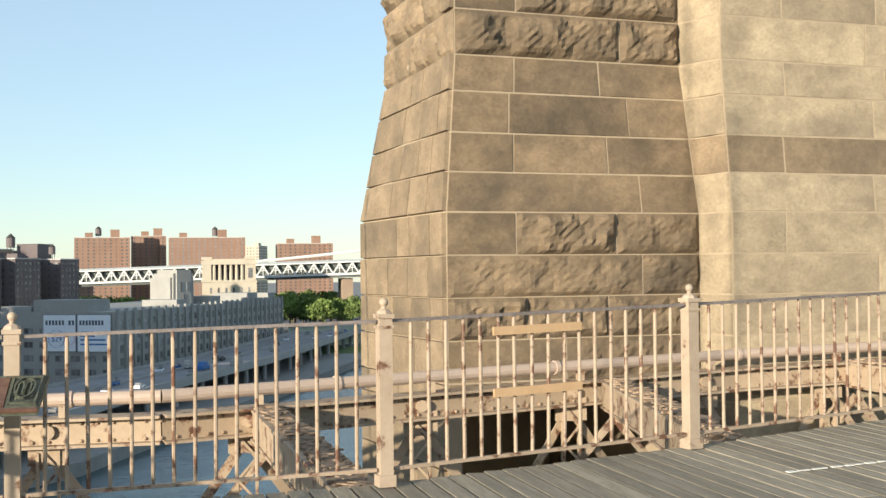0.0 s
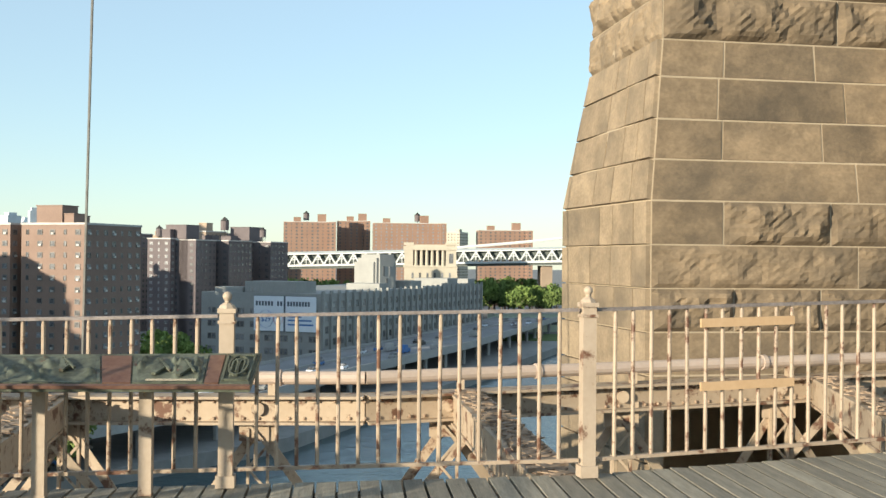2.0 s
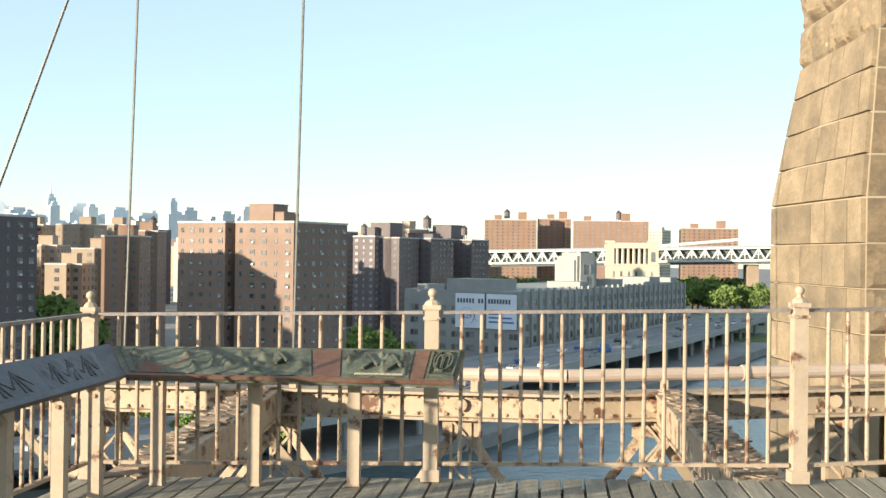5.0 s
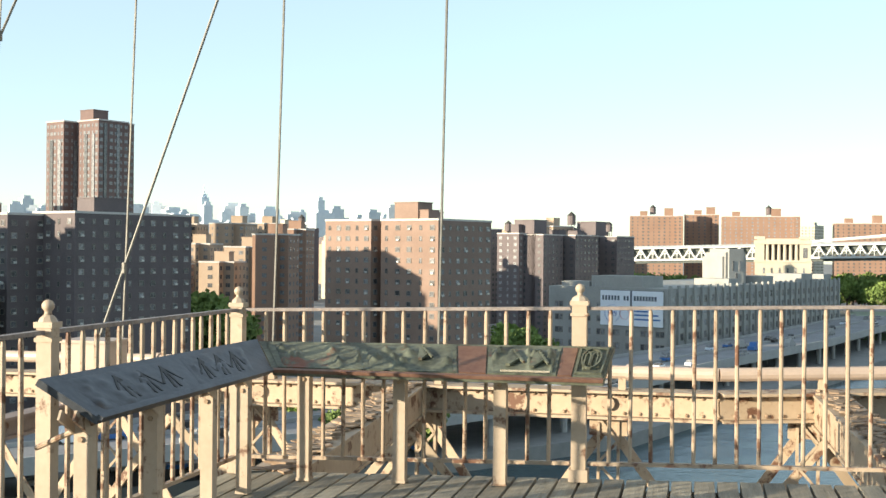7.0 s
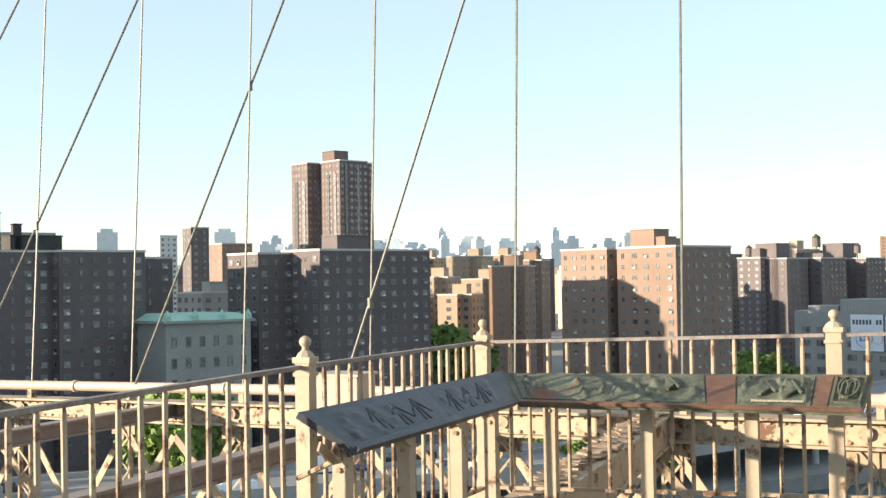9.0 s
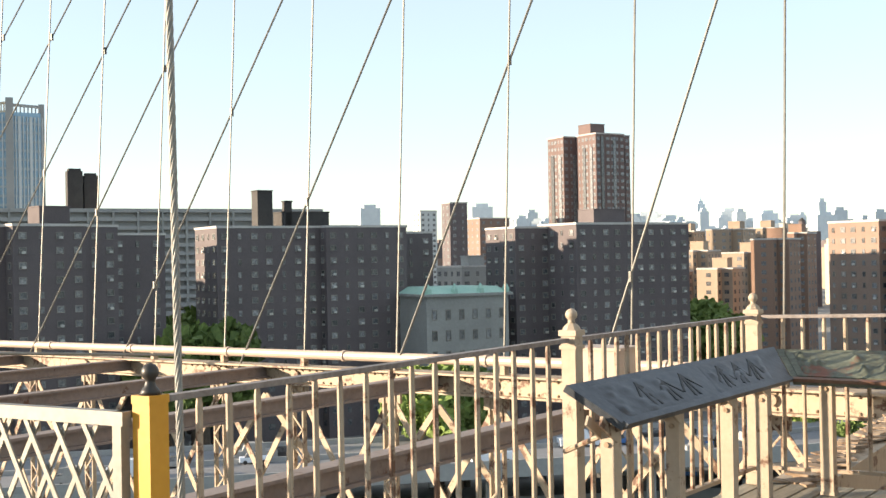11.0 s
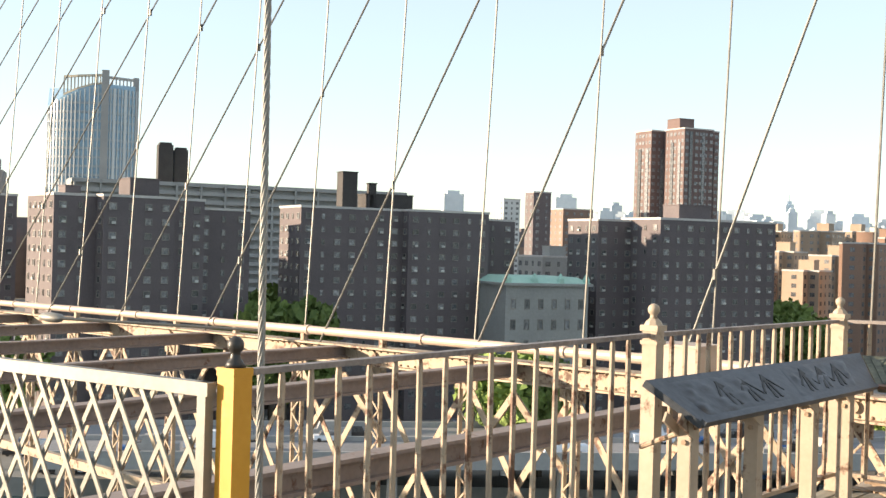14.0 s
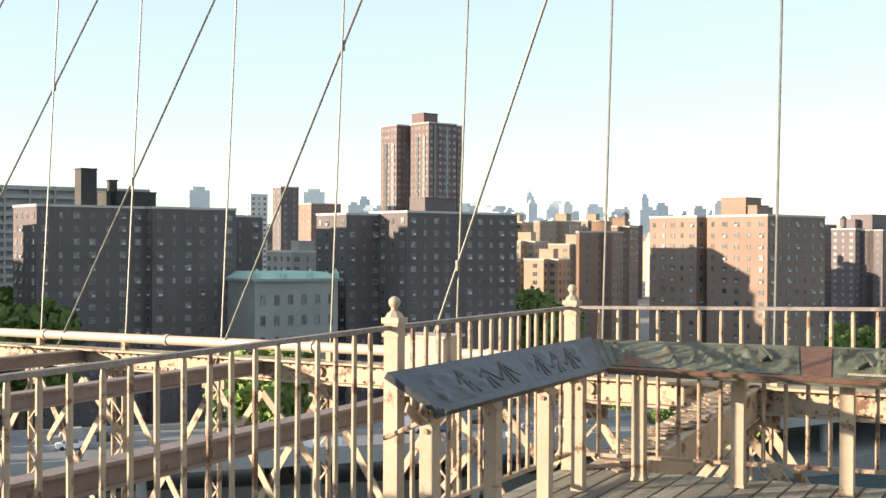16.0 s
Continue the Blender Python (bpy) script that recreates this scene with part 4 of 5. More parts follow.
def roof_tank(x, y, z, r):
    t = thing("water_tank", (x, y, z), "dark wooden rooftop water tank with a cone roof", "water tank", "rooftop tanks")
    bm = bmesh.new()
    lathe(bm, [(r, 1.2), (r, 1.2 + 2.2 * r)], (0, 0, 0), 10)
    part("barrel", bm, BRICK_BROWN, t)
    bm = bmesh.new()
    lathe(bm, [(r * 1.1, 1.2 + 2.2 * r), (0.1, 1.2 + 3.2 * r)], (0, 0, 0), 10)
    part("roof", bm, DARKWALL, t)
    for a in range(4):
        bm = bmesh.new()
        tube(bm, (r * 0.7 * math.cos(a * 1.57), r * 0.7 * math.sin(a * 1.57), -1.0), (r * 0.7 * math.cos(a * 1.57), r * 0.7 * math.sin(a * 1.57), 1.3), 0.12, 5)
        part("leg", bm, DARKWALL, t)


for b, d, z, r in ((5.75, 648, 14.6, 2.2), (4.0, 545, 9.4, 1.4), (8.7, 548, 9.4, 1.5), (18.4, 482, 9.6, 1.4), (-3.2, 1016, 31.6, 2.4), (2.0, 1012, 31.8, 2.4)):
    roof_tank(0.7 - d * math.sin(radians(b)), -0.75 + d * math.cos(radians(b)), z, r)
# orange brick slabs beyond the far bridge
for b0, b1, d, zt in ((3.05, 0.62, 1000, 31.0), (0.55, -0.98, 1030, 33), (-1.15, -4.57, 1000, 30.8), (-6.1, -8.65, 1020, 26.0)):
    xa, xb = 0.7 - d * math.sin(radians(b0)), 0.7 - d * math.sin(radians(b1))
    ya = d * math.cos(radians(b0))
    apartment(xa, ya, 2, zt, [(0, xb - xa - 4, 0, 16), (xb - xa - 5, xb - xa, -6, 12)], BRICK_ORANGE, "long orange-brick apartment slab beyond the far bridge", pitch=4.0, single=False, tops=((8, 14, 3, 9, 4), ((xb - xa) * 0.65, (xb - xa) * 0.65 + 7, 3, 9, 6.5)), group="orange brick slabs")


def towers():
    # tall red-brown twin tower
    t = apartment(-221.7, 424.6, 65, 50.0, [(0, 14, 0, 12), (2, 12, 10, 20), (-4, 6, 16, 27), (12, 20, 4, 16)], BRICK_ROSE, "tall red-brown apartment tower with ribbed balconies", pitch=2.2, single=False, tops=((2, 9, 6, 14, 4.5),), group="high towers")
    for px_, py_, sx, sy, hh, mm in ((-4.15, 18.5, 0.3, 2.0, 78, PANE), (-4.15, 23.5, 0.3, 2.0, 78, PANE), (1.5, 15.85, 2.0, 0.3, 78, PANE), (-0.15, 3.0, 0.3, 1.6, 80, PANE), (-0.15, 7.5, 0.3, 1.6, 80, PANE), (3.0, -0.15, 1.3, 0.3, 84, PANE), (9.0, -0.15, 1.3, 0.3, 84, PANE), (16.5, 3.85, 1.6, 0.3, 80, DARKWALL)):
        bm = bmesh.new()
        box(bm, (px_, py_, hh / 2 + 2), (sx, sy, hh))
        part("window_strip", bm, mm, t)
    # glass office tower: a bowed face under a sloping crown, a straight face round the corner
    b, d = radians(54.75), 560.0
    t = thing("glass_office_tower", (0.7 - d * math.sin(b), -0.7 + d * math.cos(b), LAND_Z), "blue glass office tower with a white crown and ribs", "building", "high towers", math.degrees(b))
    H = 75.0 - LAND_Z
    face = [(-21.0, 14.5), (-19.6, 11.0), (-17.0, 8.0), (-13.0, 5.2), (-8.0, 3.0), (-2.0, 1.2), (3.5, 0.0)]
    outline = face + [(18.0, 8.0), (18.0, 32.0), (-21.0, 32.0)]

    def eaves(x):
        return H - 5.5 - 9.5 * max(0.0, (2.0 - x) / 23.0) ** 1.6
    bm = bmesh.new()
    lo = [bm.verts.new((x, y, 0)) for x, y in outline]
    hi = [bm.verts.new((x, y, eaves(x) if k < 7 else H - 5.0)) for k, (x, y) in enumerate(outline)]
    bm.faces.new(lo[::-1])
    for k in range(len(outline)):
        k2 = (k + 1) % len(outline)
        bm.faces.new((lo[k], lo[k2], hi[k2], hi[k]))
    bmesh.ops.triangulate(bm, faces=[bm.faces.new(hi)])
    part("shaft", bm, GLASSWALL, t)
    for (xa, ya), (xb, yb) in zip(outline[:7], outline[1:8]):
        L = math.hypot(xb - xa, yb - ya)
        nx, ny = (yb - ya) / L, -(xb - xa) / L
        n = max(1, round(L / 1.9))
        straight = xa > 3
        for k in range(n):
            f = (k + 0.5) / n
            x, y = xa + (xb - xa) * f, ya + (yb - ya) * f
            hh = H - 7 if straight else eaves(x) - 1.0
            wide = 1.3 if straight and k in (2, 5) else 0.42
            bm = bmesh.new()
            bar(bm, (x + nx * 0.15, y + ny * 0.15, 2), (x + nx * 0.15, y + ny * 0.15, hh), wide, 0.6, (nx, ny, 0))
            part("rib", bm, BRIDGE_STEEL, t)
        for z in range(34, int(H) - 8, 4):
            if straight or z < eaves(xa) - 2:
                bm = bmesh.new()
                bar(bm, (xa + nx * 0.1, ya + ny * 0.1, z), (xb + nx * 0.1, yb + ny * 0.1, z), 0.35, 1.0)
                part("floor_band", bm, BRIDGE_DECK, t)
    crown = [(-14.0, 6.4), (-8.0, 3.6), (-2.0, 1.8), (2.6, 0.8)]
    for (xa, ya), (xb, yb) in zip(crown, crown[1:]):
        bm = bmesh.new()
        bar(bm, (xa, ya, H - 1.6 + 0.06 * xa), (xb, yb, H - 1.6 + 0.06 * xb), 1.2, 1.0)
        bar(bm, (xa, ya, eaves(xa) + 0.4), (xb, yb, eaves(xb) + 0.4), 1.2, 0.8)
        for k in range(4):
            f = k / 4
            x, y = xa + (xb - xa) * f, ya + (yb - ya) * f
            bar(bm, (x, y, eaves(x)), (x, y, H - 1.4 + 0.06 * x), 0.6, 0.7)
        part("crown", bm, LIMESTONE, t)
    bm = bmesh.new()
    bar(bm, (4.2, 1.6, H - 2.2), (17, 8.2, H - 2.2), 1.0, 1.2)
    for k in range(8):
        bar(bm, (5.0 + 1.6 * k, 2.0 + 0.88 * k, H - 5.2), (5.0 + 1.6 * k, 2.0 + 0.88 * k, H - 2.4), 0.6, 0.6)
    part("crown", bm, CONCRETE, t)
    for x, y, w, top in ((3.6, 1.2, 3.2, H + 0.8), (17.0, 8.6, 2.6, H - 1.0)):
        bm = bmesh.new()
        box(bm, (x, y, top / 2), (w, w, top))
        part("corner_pier", bm, CONCRETE, t)
    # stepped stone tower
    t = thing("stone_office_tower", (-520.0, 300.0, LAND_Z), "pale stepped masonry office tower", "building", "high towers", 55)
    for k, (w, h) in enumerate(((30, 68), (25, 74), (20, 79), (14, 82), (3, 86))):
        bm = bmesh.new()
        box(bm, (0, 0, h / 2), (w, w, h))
        part("tier", bm, STONE_TOWER, t)
    bm = bmesh.new()
    for k in range(9):
        for j in range(18):
            box(bm, (-12.8 + k * 3.2, -15.0, 30 + j * 2.2), (1.5, 0.3, 1.2))
            box(bm, (-15.0, -12.8 + k * 3.2, 30 + j * 2.2), (0.3, 1.5, 1.2))
    tagged(part("windows", bm, PANE, t), kind="stuff")
    # white slab with balcony bands
    t = thing("balcony_slab_building", (-318.0, 238.0, LAND_Z), "long white apartment slab with continuous balcony bands", "building", "high towers", 62)
    H = 20.0 - LAND_Z
    bm = bmesh.new()
    box(bm, (38, 8, H / 2), (112, 14, H))
    part("body", bm, GREYWALL, t)
    for k in range(19):
        bm = bmesh.new()
        box(bm, (38, 0.4, H - 0.6 - k * 2.8), (112, 1.6, 1.25))
        part("balcony_band", bm, CONCRETE, t)
    for k in range(15):
        bm = bmesh.new()
        box(bm, (-17 + k * 7.9, 0.2, H / 2), (0.7, 1.6, H))
        part("pier", bm, GREYWALL, t)
    # dark chimneys and slim towers
    for b, d, zt, w in ((51.75, 430, 34, 5.0), (51.05, 432, 32.6, 4.6)):
        t = thing("dark_slim_tower", (0.7 - d * math.sin(radians(b)), d * math.cos(radians(b)), LAND_Z), "slim dark tower above the roofs", "building", "high towers", 60)
        bm = bmesh.new()
        box(bm, (0, 0, (zt - LAND_Z) / 2), (w, w, zt - LAND_Z))
        box(bm, (0, 0, zt - LAND_Z + 0.4), (w * 0.8, w * 0.8, 0.8))
        part("shaft", bm, DARKWALL, t)


towers()


def copper_roof_building():
    t = thing("copper_roof_building", (-153.3, 213.7, LAND_Z), "grey stone building with a pale green copper roof", "building", "", 62)
    W, D, H = 20.5, 20, -6.4 - LAND_Z
    bm = bmesh.new()
    box(bm, (W / 2, D / 2, H / 2), (W, D, H))
    part("wall", bm, GREYWALL, t)
    bm = bmesh.new()
    box(bm, (W / 2, D / 2, H + 0.3), (W + 1.6, D + 1.6, 0.6))
    part("cornice", bm, GREYWALL, t)
    bm = bmesh.new()
    vs = [bm.verts.new(v) for v in ((-0.5, -0.5, H + 0.6), (W + 0.5, -0.5, H + 0.6), (W + 0.5, D + 0.5, H + 0.6), (-0.5, D + 0.5, H + 0.6), (2, 2, H + 2), (W - 2, 2, H + 2), (W - 2, D - 2, H + 2), (2, D - 2, H + 2))]
    for f in ((0, 1, 5, 4), (1, 2, 6, 5), (2, 3, 7, 6), (3, 0, 4, 7), (4, 5, 6, 7), (3, 2, 1, 0)):
        bm.faces.new([vs[k] for k in f])
    part("copper_roof", bm, COPPER, t)
    for s in (0, 6.5, 13, 19.5):
        bm = bmesh.new()
        lathe(bm, [(0.9, 0), (0.9, 1.0), (0.1, 2.2)], (s + 0.5, 0.2, H + 0.6), 6)
        part("finial", bm, COPPER, t)
    for k in range(6):
        for j in range(5):
            w = new("window", WIN_A)
            w.parent = t
            w.matrix_basis = pose(1.9 + k * 3.35, 0, H - 4.0 - j * 4.5, 0, 0, 0) @ Matrix.Diagonal((0.8, 1, 1.7, 1))


copper_roof_building()
# unseen downtown block, added so its long shadow falls on the riverside
apartment(-391.5, 77.5, 130, 86.0, [(0, 57, 0, 40)], LIMESTONE, "tall plain stone block added out of view to shade the riverside", pitch=4.5, storey=3.6, single=False, group="downtown blocks", name="shade_block")


def riverside_shed():
    t = thing("riverside_shed", (78.0, 640.0, LAND_Z), "long low pale green shed with a grey roof by the river", "building", "", 12)
    bm = bmesh.new()
    box(bm, (28, 6, 5), (56, 12, 10))
    part("wall", bm, SHED, t)
    bm = bmesh.new()
    box(bm, (28, 6, 10.5), (58, 14, 1.2))
    part("roof", bm, ROOF, t)
    for k in range(9):
        bm = bmesh.new()
        box(bm, (4 + k * 6, -0.1, 5.5), (3.4, 0.3, 3.2))
        part("window", bm, PANE, t)
    bm = bmesh.new()
    box(bm, (88, 600, LAND_Z + 0.1), (60, 50, 0.3))
    whole("lawn", bm, GRASS, "bright green lawn by the riverside highway", "lawn", kind="structure")


riverside_shed()


def warehouse():
    """Long pale school-like building by the highway, with a billboard on its short side."""
    c = Vector((-8.6, 419.0, 0))
    l = Vector((-52.0, 443.0, 0))
    r = Vector((67.4, 607.5, 0))
    t = thing("long_grey_building", (c.x, c.y, LAND_Z), "long pale grey masonry building with pilasters and many windows", "building", "", math.degrees(math.atan2(r.y - c.y, r.x - c.x)))
    m = t.matrix_world.inverted()
    W = (r - c).length
    D = (l - c).length
    H = -10.8 - LAND_Z
    ang = (m @ Vector((l.x, l.y, LAND_Z)))
    bm = bmesh.new()
    pts = [Vector((0, 0, 0)), Vector((W, 0, 0)), Vector((W, 60, 0)), Vector((ang.x, ang.y, 0))]
    lo = [bm.verts.new(p) for p in pts]
    hi = [bm.verts.new(p + Vector((0, 0, H))) for p in pts]
    bm.faces.new(lo[::-1])
    bm.faces.new(hi)
    for k in range(4):
        bm.faces.new((lo[k], lo[(k + 1) % 4], hi[(k + 1) % 4], hi[k]))
    part("wall", bm, GREYWALL, t)
    for k in range(29):
        bm = bmesh.new()
        box(bm, (1.2 + k * (W - 2.4) / 28, -0.35, H / 2 + 0.5), (1.6, 0.8, H + 1.0))
        part("pilaster", bm, GREYWALL, t)
    for k in range(28):
        for j in range(5):
            w = new("window", WIN_A)
            w.parent = t
            w.matrix_basis = pose(1.2 + (k + 0.5) * (W - 2.4) / 28, -0.02, H - 4.0 - j * 4.3, 0, 0, 0) @ Matrix.Diagonal((2.2, 1, 2.0, 1))
    d = Vector((ang.x, ang.y, 0)).normalized()
    a = math.degrees(math.atan2(-d.y, -d.x))
    for k in range(8):
        for j in range(4):
            for s in (-0.9, 0.9):
                w = new("window", WIN_A)
                w.parent = t
                p = d * (3 + k * 6.0 + s)
                w.matrix_basis = Matrix.Translation(Vector((p.x, p.y, H - 6.5 - j * 4.6))) @ pose(0, 0, 0, 0, 0, a) @ Matrix.Diagonal((1.1, 1, 1.6, 1))
    nrm = Vector((d.y, -d.x, 0))
    if (t.matrix_world.to_3x3() @ nrm).y > 0:
        nrm = -nrm
    for s0, s1, dd, h in ((12, 33, 14, 4.0), (34, 46, 8, 1.8)):
        bm = bmesh.new()
        q = [d * s0 - nrm * 3, d * s1 - nrm * 3, d * s1 - nrm * (3 + dd), d * s0 - nrm * (3 + dd)]
        lo = [bm.verts.new(p + Vector((0, 0, H))) for p in q]
        hi = [bm.verts.new(p + Vector((0, 0, H + h))) for p in q]
        bm.faces.new(hi)
        for k in range(4):
            bm.faces.new((lo[k], lo[(k + 1) % 4], hi[(k + 1) % 4], hi[k]))
        part("roof_house", bm, GREYWALL, t)
    for x0, w, h, dd in ((70, 10, 2.5, 14), (110, 14, 3, 14), (160, 16, 3.5, 16), (188, 12, 3, 18)):
        bm = bmesh.new()
        box(bm, (x0, 10, H + h / 2), (w, dd, h))
        part("roof_house", bm, GREYWALL, t)
    bm = bmesh.new()
    for k in range(7):
        tube(bm, d * (24 + k * 1.4) - nrm * 0.5 + Vector((0, 0, H)), d * (24 + k * 1.4) - nrm * 0.5 + Vector((0, 0, H + 1.9)), 0.16, 6)
    part("vent_pipes", bm, CONCRETE, t)
    return t, d, nrm, H


wh, wh_d, wh_n, wh_h = warehouse()


def billboard():
    base = wh.matrix_world @ (wh_d * 1.6 + wh_n * 0.45)
    far = wh.matrix_world @ (wh_d * 26.8 + wh_n * 0.45)
    along = (base - far).normalized()
    yaw = math.degrees(math.atan2(along.y, along.x))
    W = (base - far).length
    t = thing("billboard", (far.x, far.y, wh_h + LAND_Z - 13.2), "white two-sheet billboard with blue print on a grey wall", "billboard", "", yaw)
    H = 12.2
    for x0, x1 in ((0, W * 0.485), (W * 0.515, W)):
        bm = bmesh.new()
        box(bm, ((x0 + x1) / 2, 0, H / 2), (x1 - x0, 0.4, H))
        part("sheet", bm, SIGN_WHITE, t)
    bm = bmesh.new()
    for z in (0.0, H):
        box(bm, (W / 2, 0.1, z), (W + 0.3, 0.5, 0.25))
    box(bm, (W / 2, -0.02, H / 2), (W * 0.03, 0.4, H))
    part("frame", bm, SIGN_DARK, t)
    bm = bmesh.new()
    for x0, x1, z, hh in ((0.7, 12.0, 9.6, 1.6), (13.6, 23.0, 9.6, 1.6)):
        n = int((x1 - x0) / 1.15)
        for k in range(n):
            if k == 6 and x0 < 1:
                continue
            box(bm, (x0 + 0.5 + k * (x1 - x0) / n, -0.22, z), (0.8, 0.04, hh))
    tagged(part("heading", bm, SIGN_DARK, t, "dark blue unreadable heading"), kind="stuff")
    bm = bmesh.new()
    box(bm, (20, -0.22, 6.6), (10.5, 0.04, 0.22))
    for k, (z, ln) in enumerate(((5.2, 5.5), (3.9, 9.5), (2.4, 10.2))):
        box(bm, (14 + ln / 2, -0.22, z), (ln, 0.04, 0.55))
    part("lettering", bm, SIGN_BLUE, t, "blue lines of small print")
    for cx, r, mt in ((5.0, 3.0, SIGN_BLUE), (10.1, 1.9, SIGN_RED)):
        bm = bmesh.new()
        n = 28
        for k in range(n):
            a0, a1 = 2 * math.pi * k / n, 2 * math.pi * (k + 1) / n
            bar(bm, (cx + r * math.cos(a0), -0.22, 4.2 + r * math.sin(a0)), (cx + r * math.cos(a1), -0.22, 4.2 + r * math.sin(a1)), 0.04, 0.34, (0, 1, 0))
        part("ring", bm, mt, t)
    cu = bpy.data.curves.new("price", "FONT")
    cu.body, cu.size, cu.extrude, cu.align_x = "$29", 2.6, 0.03, "CENTER"
    cu.materials.append(SIGN_BLUE)
    ob = new("price_text", cu)
    ob.parent = t
    ob.matrix_basis = pose(5.0, -0.24, 3.3, 90, 0, 0)


billboard()


def far_bridge():
    """Suspension bridge beyond, with its stone arch pavilion."""
    def pt(x):
        return Vector((x, 850 - (x + 50) * 0.30, 2.2 + (x + 50) * 0.026))
    t = thing("far_suspension_bridge", (0, 0, 0), "pale steel suspension bridge with a trussed deck in the distance", "bridge")
    xs = [-120 + 8.0 * k for k in range(59)]
    for a, b in ((-120, 345),):
        # solid dark backing stands in for the shaded far truss and deck
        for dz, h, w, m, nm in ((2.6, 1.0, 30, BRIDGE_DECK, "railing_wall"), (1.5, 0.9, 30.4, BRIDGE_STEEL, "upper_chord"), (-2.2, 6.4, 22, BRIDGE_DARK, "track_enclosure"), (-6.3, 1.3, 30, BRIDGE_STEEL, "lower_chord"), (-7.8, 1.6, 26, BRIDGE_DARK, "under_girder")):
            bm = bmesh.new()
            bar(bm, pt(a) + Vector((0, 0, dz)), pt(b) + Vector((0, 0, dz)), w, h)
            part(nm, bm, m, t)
    for k, (a, b) in enumerate(zip(xs, xs[1:])):
        bm = bmesh.new()
        m = (a + b) / 2
        off = Vector((0, -15, 0))
        for p, q in (((a, -5.8), (m, 1.2)), ((m, 1.2), (b, -5.8))):
            bar(bm, pt(p[0]) + off + Vector((0, 0, p[1])), pt(q[0]) + off + Vector((0, 0, q[1])), 0.9, 0.85)
        bar(bm, pt(m) + off + Vector((0, 0, -5.8)), pt(m) + off + Vector((0, 0, 1.2)), 0.6, 0.5)
        bar(bm, pt(a + 2.2) + off + Vector((0, 0, -2.2)), pt(b - 2.2) + off + Vector((0, 0, -2.2)), 0.5, 0.5)
        part("truss_panel", bm, BRIDGE_STEEL, t)
    bm = bmesh.new()
    prev = None
    for k in range(14):
        x = 72 + k * 16
        p = pt(x) + Vector((0, -14, 4.0 + 0.055 * (k * 16) + 0.00022 * (k * 16) ** 2))
        if prev is not None:
            tube(bm, prev, p, 1.0, 6)
        prev = p
    part("main_cable", bm, BRIDGE_STEEL, t)
    for x in (-95, -45, 20, 130, 200):
        bm = bmesh.new()
        p = pt(x)
        box(bm, (p.x, p.y, (p.z - 9 + LAND_Z) / 2), (7, 18, p.z - 9 - LAND_Z))
        part("pier", bm, BRICK_TAN, t)
    # stone pavilion with a colonnade
    t = thing("stone_arch_pavilion", (34.6, 745.0, LAND_Z), "cream stone pavilion with a colonnade on a tall base", "building", "", -4)
    t.scale = (1.14, 1.0, 1.0)
    H = 9.5 - LAND_Z
    bm = bmesh.new()
    box(bm, (14, 8, (H - 13) / 2), (28, 16, H - 13))
    part("base", bm, LIMESTONE, t)
    bm = bmesh.new()
    box(bm, (14, 8, H - 1.2), (29, 17, 2.4))
    box(bm, (14, 8, H - 12.4), (29, 17, 1.2))
    box(bm, (14, 8, H + 0.5), (26, 15, 1.0))
    part("entablature", bm, LIMESTONE, t)
    for k in range(6):
        bm = bmesh.new()
        lathe(bm, [(0.9, 0), (0.75, 9.4)], (6.4 + k * 2.9, 0.9, H - 11.8), 8)
        part("column", bm, LIMESTONE, t)
    for x0, x1 in ((0, 4.8), (22.4, 28)):
        bm = bmesh.new()
        box(bm, ((x0 + x1) / 2, 2.5, H - 7), (x1 - x0, 5, 9.6))
        box(bm, ((x0 + x1) / 2, 2.5, H + 1.4), (x1 - x0 + 0.6, 5.4, 1.6))
        part("corner_pier", bm, LIMESTONE, t)
    for c, sz in [((25.2, -0.06, H - 7.5), (2.2, 0.3, 6))] + [((4.5 + k * 4.0, -0.06, H - 18), (1.0, 0.3, 3.4)) for k in range(6)]:
        bm = bmesh.new()
        box(bm, c, sz)
        part("window_opening", bm, PANE, t)
    bm = bmesh.new()
    box(bm, (14, 10, H - 7), (20, 1, 9.6))
    part("back_wall", bm, BRICK_BROWN, t)
    # grey tower block on the roofs before it
    t = thing("grey_stair_tower", (11.0, 505.0, LAND_Z), "grey stepped masonry tower with tall narrow windows", "building", "", 34)
    H = 3.4 - LAND_Z
    for x0, x1, y0, y1, h in ((0, 11.5, 0, 14, H - 3.2), (1, 10.5, -0.8, 13, H - 1.5), (2.2, 9.3, -1.5, 12, H)):
        bm = bmesh.new()
        box(bm, ((x0 + x1) / 2, (y0 + y1) / 2, h / 2), (x1 - x0, y1 - y0, h))
        part("tier", bm, GREYWALL, t)
    for x, z, h in ((4.2, H - 7, 4), (7.4, H - 7, 4), (5.8, H - 13, 6), (3.2, H - 20, 5), (8.4, H - 20, 5)):
        bm = bmesh.new()
        box(bm, (x, -1.55, z), (0.9, 0.3, h))
        part("slit_window", bm, PANE, t)
    t = thing("pale_pylon_block", (4.2, 520.0, LAND_Z), "pale stone block beside the grey tower", "building")
    bm = bmesh.new()
    box(bm, (3.2, 4, 18), (6.4, 8, 36))
    box(bm, (3.2, 4, 36.3), (6.9, 8.5, 0.6))
    part("wall", bm, LIMESTONE, t)


far_bridge()


